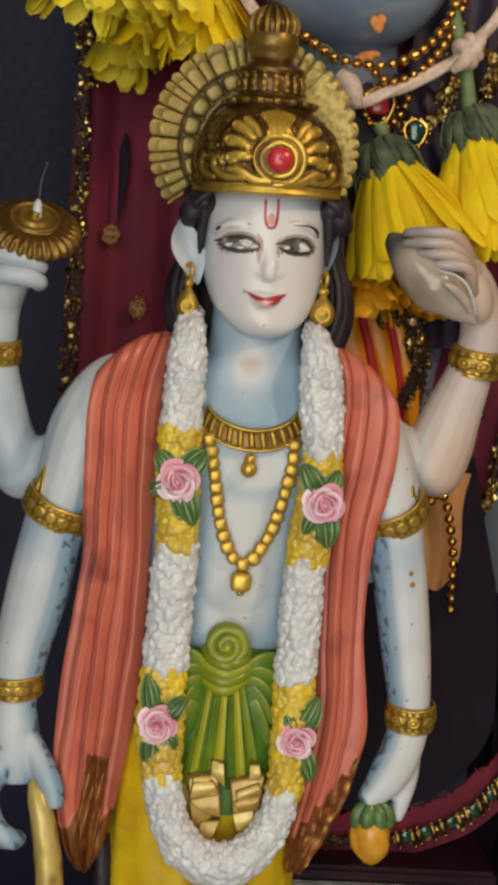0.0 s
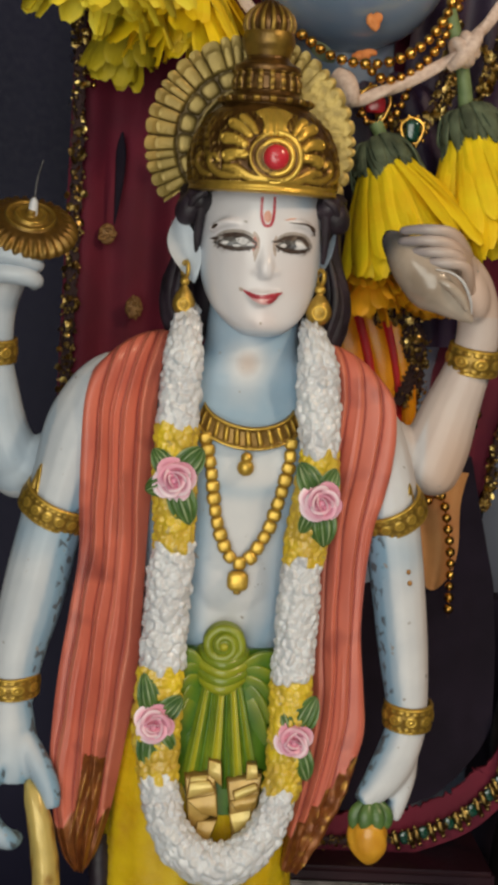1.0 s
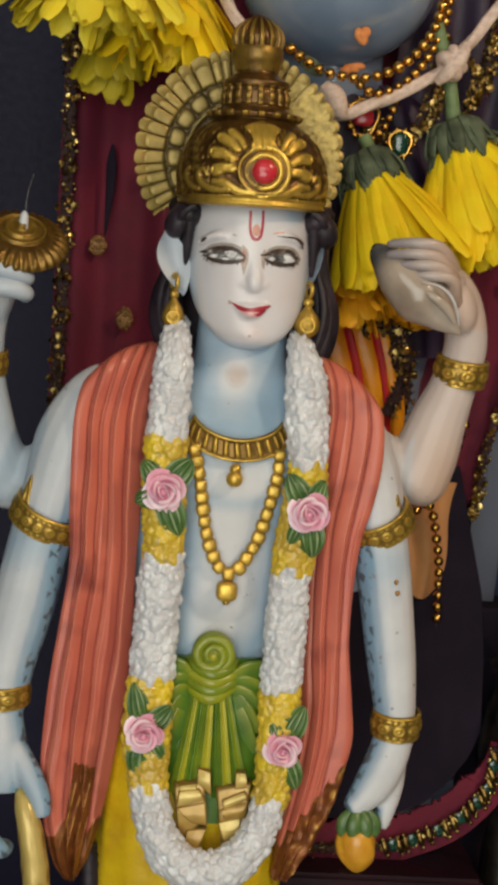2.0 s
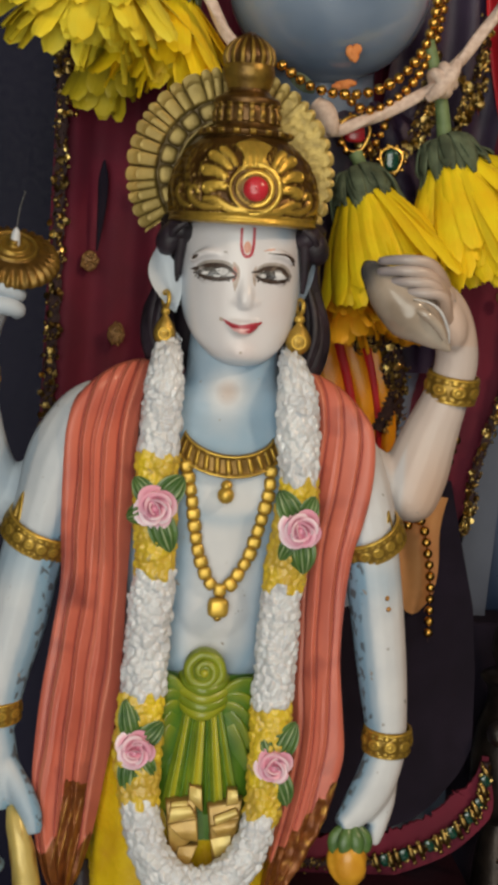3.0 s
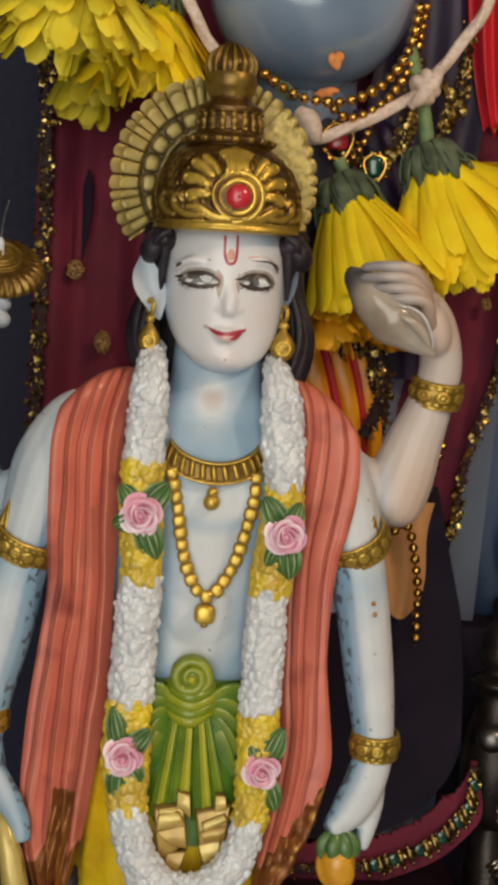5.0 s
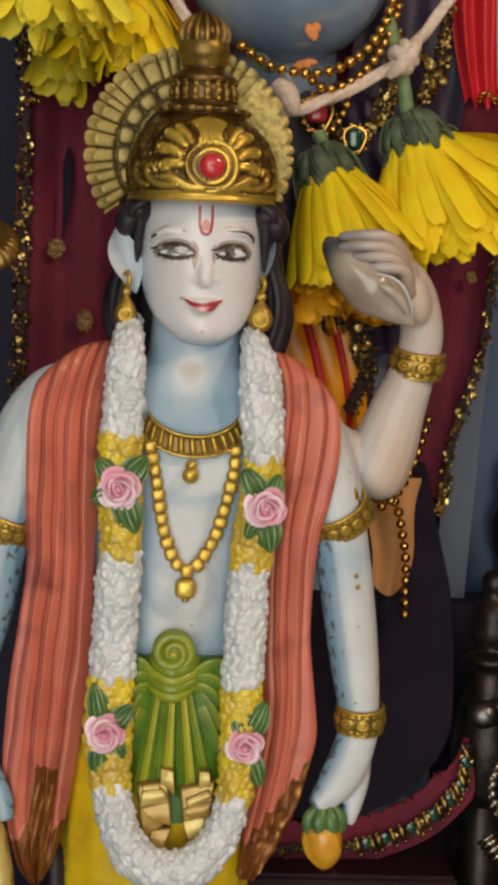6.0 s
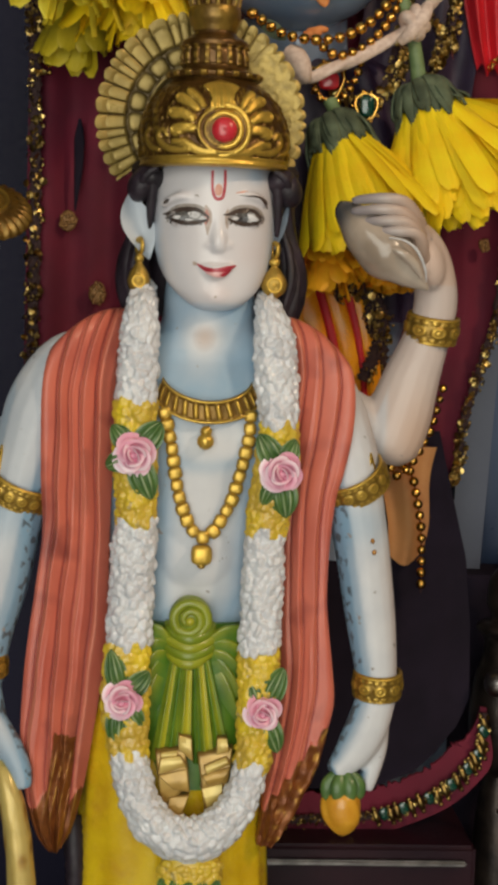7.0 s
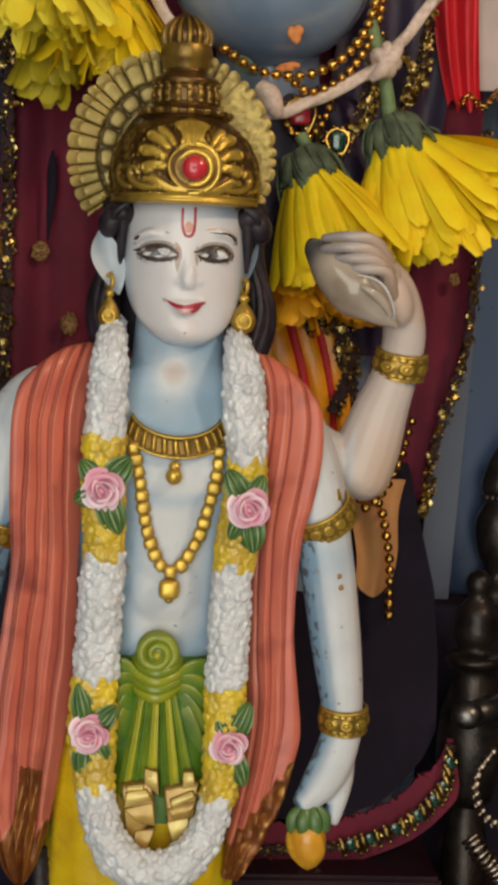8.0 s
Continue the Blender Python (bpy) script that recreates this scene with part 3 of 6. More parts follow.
# shadow beside the nose painted in taupe, with a faded red smudge at the inner corner
paint([(1.6, 359.4, 0.6), (2.4, 356.8, 2.8), (2.6, 353.8, 3.0), (2.6, 351.0, 1.8), (2.6, 348.0, 0.2)], "noseshade", 0.11)
paint([(2.0, 357.8, 0.4), (2.1, 355.8, 1.9), (2.0, 353.8, 2.0), (1.6, 352.0, 0.4)], "lipfade", 0.15)
paint([(10.2, 358.4, 0.3), (9.8, 356.0, 1.5), (9.9, 353.0, 1.4), (10.2, 350.6, 0.3)], "noseshade", 0.12)
# brows
paint([(-14.4, 359.6, 0.4), (-13.4, 360.6, 1.4), (-12.2, 361.4, 0.5)], "brown", 0.14)
paint([(-2.6, 363.0, 0.2), (-1.8, 363.0, 0.7), (-1.0, 362.6, 0.2)], "shade", 0.13)
paint([(14.6, 363.6, 0.15), (17.6, 363.5, 0.5), (20.6, 363.5, 0.8), (22.8, 363.0, 1.0), (24.6, 361.6, 1.5), (25.8, 359.4, 0.5)], "brown", 0.14)
paint([(13.0, 364.4, 0.2), (15.6, 365.0, 0.7), (17.6, 365.4, 0.2)], "blush", 0.12)
# forehead mark
paint([(3.9, 372.6, 1.0), (4.0, 366.0, 1.1), (5.0, 362.6, 1.2), (6.5, 361.8, 1.2), (8.0, 362.8, 1.2), (8.7, 366.4, 1.1), (8.7, 373.0, 1.0)], "lip", 0.16)
dot(6.4, 365.3, 1.5, 2.3, "blush", 0.14)
# lips
paint([(-2.6, 338.0, 0.3), (-1.8, 337.3, 1.6), (-1.0, 336.8, 0.4)], "noseshade", 0.12)
paint([(-1.0, 337.2, 0.4), (0.6, 336.2, 1.2), (2.8, 335.2, 1.6), (6.0, 334.9, 1.5), (9.4, 335.4, 2.0), (12.0, 336.2, 1.5), (14.0, 337.0, 0.4)], "lip", 0.16)
paint([(0.8, 335.4, 0.2), (3.4, 334.0, 1.4), (6.4, 333.3, 2.1), (9.0, 333.4, 2.0), (11.6, 334.6, 0.4)], "liplow", 0.13)
paint([(7.6, 333.4, 0.2), (9.0, 333.3, 1.4), (10.4, 333.9, 1.4), (12.2, 335.2, 0.4)], "lip", 0.19)
dot(6.4, 324.9, 0.55, 0.55, "noseshade", 0.14)

# flat upright ears with a shallow hollow
for s, ex, ey, wide in ((1, -24.4, 19.0, 5.2), (-1, 31.0, 27.5, 2.2)):
    rows = []
    for p in np.linspace(0, 1, 18):
        half = 0.4 + wide * 1.1 * abs(math.sin(math.pi * min(0.985, p ** 1.1))) ** 0.85
        mid = ex - s * 8.5 * (p - 0.5) + s * 0.6
        rows.append([(mid + half * q, ey - 1.2 + 1.9 * math.cos(2.2 * q) * math.sin(math.pi * p) + 1.6 * s * q, 338.5 + 25.0 * p + 1.5 * s * q * p) for q in np.linspace(-1, 1, 13)])
    statue.grid(rows, K["skin"], tint=0.22 + (0.30 if s < 0 else 0.0), flip=True)
    statue.grid(np.array(rows) + (0, 2.5, 0), K["skin"], tint=0.4)
    for k in (0, -1):
        edge = np.array(rows)[:, k]
        statue.grid(np.stack([edge, edge + (0, 2.5, 0)], 1), K["skin"], tint=0.4)

# hair
H = K["hair"]
for px, s in ((-20.0, 1), (31.2, -1)):
    statue.ell((px + 0.6 * s, 18, 370.5), (6.0, 7, 5.0), H, rot=(0, 25 * s, 0))
    statue.ell((px - 2.6 * s, 19.5, 367.5), (5.6, 7, 7.6), H, rot=(0, 30 * s, 0))
    statue.tube([(px + 1.6 * s, 14.5, 369, 2.4), (px + 1.0 * s, 16.0, 363, 2.0), (px + 0.7 * s, 18.0, 356, 1.6), (px + 0.8 * s, 20.5, 349, 0.8)], H, seg=10)
    for k in range(4):
        statue.tube([(px + 3 * s, 11 + 2 * k, 374 - k, 1.4), (px - 1.5 * s, 12 + 2 * k, 370.5 - 1.7 * k, 1.7), (px - 3.6 * s, 16 + 2 * k, 365.5 - k, 1.4)], H, seg=10)
    statue.tube([(px, 24, 374, 7), (px - 2.0 * s, 31, 360, 4.5), (px - 4.0 * s, 33, 348, 4.5), (px - 5.8 * s, 32, 336, 6.4), (px - 5 * s, 30, 325, 6.8), (px - 2 * s, 28, 312, 5)], H, seg=28, n=8,
                wave=lambda t, a: 1 + 0.07 * np.sin(7 * a + 9 * t))
    for k in range(5):
        statue.tube([(px - (2 + 0.3 * k) * s, 28 + k, 352, 1.2), (px - (5 + 0.8 * k) * s, 26 + k, 341 - k, 1.7), (px - (5.5 + 1.0 * k) * s, 24 + k, 331 - k, 2.0), (px - (2.5 + k) * s, 23 + k, 318, 1.2)], H, seg=10)
statue.column([(316, 5.5, 40, 25, 8), (350, 5.5, 40, 25, 10), (375, 5.5, 38, 24, 12), (385, 5.5, 38, 18, 8)], H)
statue.tube([(-45, 24, 112, 4.5), (-44, 22, 104, 4.5), (-43, 21, 92, 4.2), (-43, 22, 80, 4)], H, wave=lambda t, a: 1 + 0.10 * math.sin(40 * t))

# crown, with its relief
prof = spline([(373.6, 25.4), (374.4, 27.8), (377.0, 28.6), (381, 29.0), (388, 28.9), (394, 27.4), (400, 24.4), (405, 19.6), (407.5, 16.2), (408.2, 17.6), (410.2, 17.8), (411, 14.0), (413, 12.4),
               (414, 12.8), (418, 12.6), (419.6, 12.0), (420.4, 13.0), (422.6, 12.8), (424.4, 9.6), (426, 8.3), (428, 8.6), (431, 9.7), (434, 9.7), (436, 9.1), (436.8, 9.3), (439, 9.5), (442, 8.4), (445, 5.8), (447.4, 2.8), (448.6, 0.3)], 9)
A = np.linspace(0, 2 * np.pi, 420, endpoint=False)
cz, cr = prof[:, 0][:, None], prof[:, 1][:, None]
around = (A[None, :] - 1.5 * np.pi - 0.09 + np.pi) % (2 * np.pi) - np.pi
u = around * np.maximum(cr, 20.0)
w = np.broadcast_to(cz - 387.0, u.shape) * 1.12
rho, phi = np.hypot(u, w), np.degrees(np.arctan2(w, u))
h = 1.0 * np.exp(-((rho - 6.8) / 0.9) ** 2) + 1.3 * np.exp(-((rho - 9.2) / 0.8) ** 2) + 0.5 * (rho < 6)


def stroke(pts, high, lines=0.0):
    """Relief along a line on the crown: u, w, half-width."""
    best, far = np.zeros(u.shape), np.full(u.shape, 9.0)
    for pu, pw, half in spline(pts, 10):
        d = np.hypot(u - pu, w - pw) / (half * 1.12)
        far = np.minimum(far, d)
    body_ = np.clip(1 - far ** 3, 0, 1) ** 0.5
    return high * body_ * (1 - lines * 0.5 * (1 - np.cos(far * 10.0)))


plume = np.zeros(u.shape)
for s in (-1, 1):
    for pts in ([(11.5 * s, 0.5, 1.6), (15, 0.6, 2.2), (18.0, -0.4, 2.6)], [(11.5 * s, 4.6, 1.6), (15.2, 6.6, 2.3), (18.6, 7.0, 2.6)], [(9.5, 8.4, 1.3), (12.6, 11.6, 2.1), (15.4, 13.4, 2.5)], [(7.2, 10.0, 1.1), (9.0, 13.4, 1.5), (11.4, 16.0, 1.8)]):
        plume = np.maximum(plume, stroke([(abs(q[0]) * s, q[1], q[2]) for q in pts], 2.4, 0.42))
    for pts in ([(3, -9.8, 1.2), (9, -9.0, 1.9), (15, -5.6, 1.9), (19, -5.2, 1.4)], [(13, -8.6, 1.1), (19, -8.4, 1.5), (24, -6.4, 1.5), (26.5, -2.6, 1.2), (24.2, 0.2, 1.0), (22.2, -2.4, 0.8)], [(26, -8.4, 1.0), (31, -6.6, 1.4), (34, -2.0, 1.2), (31.6, 0.8, 0.9)]):
        plume = np.maximum(plume, stroke([(q[0] * s, q[1], q[2]) for q in pts], 1.5, 0.2))
half = np.interp(w, [9.3, 10.5, 13.0, 16.0, 18.6, 20.2, 22.0], [4.8, 4.6, 3.9, 4.6, 7.0, 4.4, 0.4])
lotus = (w > 9.3) & (w < 22) & (np.abs(u) < half)
plume = np.where(lotus, 1.5 + 0.8 * np.abs(np.cos(u * 1.25)) * smooth(21.5, 17, w) + 0.5 * smooth(0.75, 0.95, np.abs(u) / half), plume)
inside = plume > 0.4
h = np.maximum(h, plume * (rho > 8.6))
dome = (cz > 376.5) & (cz < 404) & ~inside & (rho > 10.6)
fleck = np.array([[noise.noise(Vector((3.0 * q, 9.0 * math.sin(q / 20), 0.40 * p_))) for q in u[0]] for p_ in prof[:, 0]])
flutes = np.clip(np.cos(around * 15 + 0.22 * (cz - 380)), 0, 1) * smooth(404, 396, cz) * (np.abs(around) > 0.9)
h = np.where(dome, np.maximum(0.8 * smooth(0.22, 0.5, fleck), 0.8 * flutes * (0.4 + 0.6 * np.abs(np.cos(cz * 0.9)))), h)
h = np.where(cz < 377.4, 0.75 + 0.5 * np.sin((cz - 373.6) * 1.7), h)
tier = ((cz > 413.2) & (cz < 420.5)) | ((cz > 408) & (cz < 410.8))
h = np.where(tier, 0.9 * np.clip(np.cos(around * 18) * 2, 0, 1) * (0.4 + 0.6 * np.abs(np.cos((cz - 413) * 0.9))), h)
h = np.where(cz > 426.5, np.where(cz > 435.8, 0.95 * np.clip(np.cos(around * 15 + 0.1 * np.sin(cz)) * 1.7, -0.5, 1) * smooth(448, 444, cz), 0.35), h)
gx = 4.9 + (cr + h) * np.cos(A)[None, :] - 0.022 * (cz - 373)
gy = 22.0 + (cr + h) * np.sin(A)[None, :] - 0.05 * (cz - 373)
# brighter gold on raised relief; the gain towards the front is painted-in light
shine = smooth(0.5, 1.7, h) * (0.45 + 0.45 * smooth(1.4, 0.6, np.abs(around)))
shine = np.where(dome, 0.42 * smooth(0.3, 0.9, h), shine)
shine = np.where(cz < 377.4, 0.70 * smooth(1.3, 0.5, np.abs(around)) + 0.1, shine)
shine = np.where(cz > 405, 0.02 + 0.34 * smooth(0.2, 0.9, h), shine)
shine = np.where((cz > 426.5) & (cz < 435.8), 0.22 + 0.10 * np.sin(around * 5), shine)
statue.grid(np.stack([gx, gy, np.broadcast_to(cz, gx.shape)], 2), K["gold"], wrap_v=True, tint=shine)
statue.ell((7.6, -8.2, 387), (4.8, 2.6, 4.8), K["red"], sub=3)
statue.ring((7.6, -9.9, 387), (0, 1, 0), 2.1, 0.6, K["red"], 24, 8)
statue.ell((7.6, -10.2, 387), (0.9, 0.9, 0.9), K["red"], sub=2)
statue.ring((7.6, -7.2, 387), (0.05, 1, 0), 6.2, 1.1, K["gold"], 40, 10, 0.9)
statue.ring((7.6, -6.4, 387), (0.05, 1, 0), 9.2, 1.1, K["gold"], 48, 10, 0.8)

# fan-shaped halo of fluted petals behind the crown
hc = np.array([-0.5, 34.0, 394.5])
T = np.linspace(radians(-38), radians(218), 1060)
R = np.linspace(0, 1, 46)
tt, rr = np.meshgrid(T, R, indexing="ij")
num = 32
cell = ((tt - T[0]) / (T[-1] - T[0]) * num + 0.22 * np.sin(7.3 * tt) + 0.12 * np.sin(17.0 * tt)) % 1.0 - 0.5
rim = 39.2 + 2.6 * np.sqrt(np.clip(1 - (cell / 0.51) ** 2, 0, 1))
rad = 15 + (rim - 15) * rr
petal = smooth(29.2, 30.4, rad) * np.clip(1 - (cell / 0.49) ** 10, 0, 1) ** 0.5 * (0.86 + 0.14 * np.cos(cell * 3.0) ** 2)
tip = 0.6 * np.exp(-((rad - rim + 4.2) / 0.4) ** 2) - 0.3 * smooth(-3.6, -2.0, rad - rim)
cell2 = ((tt - T[0]) / (T[-1] - T[0]) * num * 0.45) % 1.0 - 0.5
studs = np.sqrt(np.clip(1 - np.abs(cell2 / 0.48) ** 3 - np.abs((rad - 25.6) / 3.5) ** 3, 0, 1))
edge = np.exp(-((rad - 21.2) / 0.9) ** 2)
h = np.maximum.reduce([1.7 * petal - 0.7 * tip, 1.4 * studs, 1.2 * edge])
plain = smooth(1.15, 0.75, tt)
rough = np.array([[noise.noise(Vector((p * math.cos(q), p * math.sin(q), 3.0)) * 0.5) + 0.6 * noise.noise(Vector((p * math.cos(q), p * math.sin(q), 9.0)) * 1.3) for q, p in zip(*pair)] for pair in zip(tt, rad)])
h = h * (1 - plain) + plain * (0.9 + 0.28 * rough) * smooth(0, 2, rim - rad)
dish = -0.004 * (rad - 15) ** 2
front = np.stack([hc[0] + rad * np.cos(tt), hc[1] - h + dish, hc[2] + rad * np.sin(tt)], 2)
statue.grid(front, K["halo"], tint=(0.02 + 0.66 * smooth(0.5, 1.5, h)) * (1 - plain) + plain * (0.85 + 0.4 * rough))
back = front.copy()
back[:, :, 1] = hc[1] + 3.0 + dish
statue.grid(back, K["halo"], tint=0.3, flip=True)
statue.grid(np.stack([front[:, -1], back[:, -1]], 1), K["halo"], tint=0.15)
for end in (0, -1):
    statue.grid(np.stack([front[end], back[end]], 1), K["halo"], tint=0.2)

# earrings
for px, py, big in ((-23.2, 14.0, 1.0), (29.6, 15.0, 1.18)):
    G = K["gold"]
    statue.ring((px, py + 2, 343.5), (1, 0.4, 0), 3.0, 0.9, G, 24, 8, 0.6)
    statue.ell((px, py, 338.8), (1.9 * big, 1.7, 1.9), G, sub=2, tint=0.6)
    statue.column([(324.6, px, py, 0.6, 0.6), (325.4, px, py, 1.8 * big, 1.6), (327, px, py, 3.4 * big, 2.9), (330.2, px, py, 4.3 * big, 3.5), (333.6, px, py, 3.3 * big, 2.9), (336.2, px, py, 1.7 * big, 1.6), (338, px, py, 0.8, 0.8)], G, seg=32, tint=0.42,
                  wave=lambda zz, a: 1 + 0.03 * np.cos(10 * a))
    statue.ring((px, py - 3.0, 330), (0, 1, 0), 2.3 * big, 0.6, G, 24, 8, 0.8)
    statue.ell((px, py - 3.1, 330), (1.1, 0.8, 1.1), G, sub=2, tint=0.7)

# collar with upright teeth, its drop, and the long string of beads
def collar_at(t):
    return np.array([4.6 + 19.0 * math.sin(t), 10.0 - 8.0 * math.cos(t), 289.0 - 8.6 * math.cos(t) ** 1.3 - 0.6 * math.sin(t)])


ts = np.linspace(-1.45, 1.45, 220)
v_ = np.linspace(-1, 1, 17)
g, ti = [], []
for t in ts:
    c = collar_at(t)
    e = np.array([-0.42 * math.sin(t), 0.0, 1.0])
    e /= np.linalg.norm(e)
    row, tr = [], []
    for q in v_:
        tooth = max(0.0, math.cos(t * 27 + 0.9 * q)) ** 0.6 * max(0.0, 1 - (q / 0.66) ** 4) ** 0.5
        rim = math.exp(-((abs(q) - 0.86) / 0.12) ** 2)
        hh = max(rim, 0.8 * tooth) * (1 if abs(q) < 0.97 else 0)
        row.append(c + e * q * 4.5 + np.array([0.15 * math.sin(t), -1, 0]) * (0.4 + 1.5 * hh))
        tr.append(0.12 + 0.8 * smooth(0.25, 0.85, hh))
    row.append(c + e * 4.5 + np.array([0, 3, 0]))
    row.insert(0, c - e * 4.5 + np.array([0, 3, 0]))
    tr = [0.3, *tr, 0.3]
    g.append(row)
    ti.append(tr)
statue.grid(g, K["gold"], tint=np.array(ti))
statue.ell((4.4, 0.5, 273.2), (2.4, 2.0, 2.2), K["gold"], sub=2, tint=0.7)
statue.ell((4.2, 0.2, 269.4), (3.3, 2.8, 3.3), K["gold"], sub=3, tint=0.75)
chain = spline([(-12.0, 6, 281), (-10.4, 4.5, 274), (-8.6, 4.2, 266), (-7.2, 4.0, 257), (-5.2, 3.6, 247), (-2.2, 3.3, 238.5), (1.2, 2.8, 233.2), (4.5, 2.4, 231.8), (8.2, 2.8, 234), (12, 3.2, 240), (15.2, 3.5, 246.5), (17.4, 4.0, 254), (19.6, 4.4, 263), (21.2, 4.8, 271), (21.6, 6, 280)], 30)
step = np.concatenate([[0], np.cumsum(np.linalg.norm(np.diff(chain, axis=0), axis=1))])
cube_ball = np.sign(ICO[3][0]) * np.abs(ICO[3][0]) ** 0.62
for n_, s in enumerate(np.arange(1.5, step[-1], 4.75)):
    i = min(int(np.searchsorted(step, s)), len(chain) - 2)
    d = chain[i + 1] - chain[i - 1]
    q = np.array(Euler((0, math.atan2(d[0], d[2]) + 0.12 * math.sin(n_ * 2.3), 0)).to_matrix())
    big = (2.65 + 0.22 * math.sin(n_ * 1.7), 2.0, 2.5 + 0.2 * math.sin(n_ * 3.1))
    # bead fronts tinted brighter gold, a highlight kept in the colour
    statue.add((cube_ball * big) @ q.T + chain[i] + (0, -0.6, 0), ICO[3][1], K["gold"], True, 0.20 + 0.50 * smooth(0.0, 0.8, -cube_ball[:, 1]))
statue.tube([(*p, 0.7) for p in chain[::6]], K["gold"], seg=8, n=2, tint=0.1)
statue.add(cube_ball * (4.2, 3.2, 4.0) + (4.0, 1.0, 225.0), ICO[3][1], K["gold"], True, 0.35 + 0.45 * smooth(-0.1, 0.8, -cube_ball[:, 1]))
statue.ell((4.0, 1.0, 220.6), (1.7, 1.4, 1.2), K["gold"], sub=2, tint=0.5)

# armlets and bangles
G = K["gold"]
statue.band((-68.2, 19.5, 248.0), (0.44, -0.30, 1), 13.4, 13.8, 10.5, G, 2.2, 17)
statue.band((63.6, 18.8, 253.6), (-0.56, -0.42, 1), 13.0, 14.4, 10.5, G, 2.2, 16)
statue.band((-81.3, 10.5, 178.0), (-0.05, -0.12, 1), 10.0, 9.6, 9.5, G, 1.7, 9)
statue.band((76.2, 10.6, 173.0), (0.0, -0.14, 1), 8.3, 8.3, 11.0, G, 2.8, 9)
statue.band((96.8, 38.9, 314.6), (0.10, -0.18, 1), 9.3, 9.3, 11.5, G, 3.0, 8)
statue.band((-98.5, 39.5, 306.5), (0.0, -0.14, 1), 9.0, 9.0, 10.0, G, 1.8, 9)


# two drops of gold paint on the upper arm
statue.ell((71.4, 6.5, 231.0), (0.9, 0.7, 1.1), K["bronze"], sub=2, tint=0.5)
statue.ell((72.2, 6.3, 226.6), (1.0, 0.7, 1.1), K["bronze"], sub=2, tint=0.5)
# pointed crests of the armlets
for x0, x1, xt, zb, zt, py in ((-80.0, -71.5, -74.5, 251.0, 265.0, 12.5), (65.0, 74.0, 70.0, 254.0, 265.5, 13.0)):
    g, ti = [], []
    for p in np.linspace(0, 1, 14):
        half, mid = (x1 - x0) / 2 * (1 - p) ** 0.8 + 0.3, (x0 + x1) / 2 + (xt - (x0 + x1) / 2) * p
        g.append([(mid + half * q, py - 2.2 * (1 - q * q) - 0.6 * math.cos(9 * q) * (1 - p), zb + (zt - zb) * p) for q in np.linspace(-1, 1, 17)])
        ti.append([0.30 + 0.45 * max(0.0, math.cos(9 * q)) + 0.2 * (abs(q) > 0.8) for q in np.linspace(-1, 1, 17)])
    statue.grid(g, G, tint=np.array(ti), flip=True)
    statue.grid(np.array(g) + (0, 3.5, 0), G, tint=0.2)
    for k in (0, -1):
        edge = np.array(g)[:, k]
        statue.grid(np.stack([edge, edge + (0, 3.5, 0)], 1), G, tint=0.3)

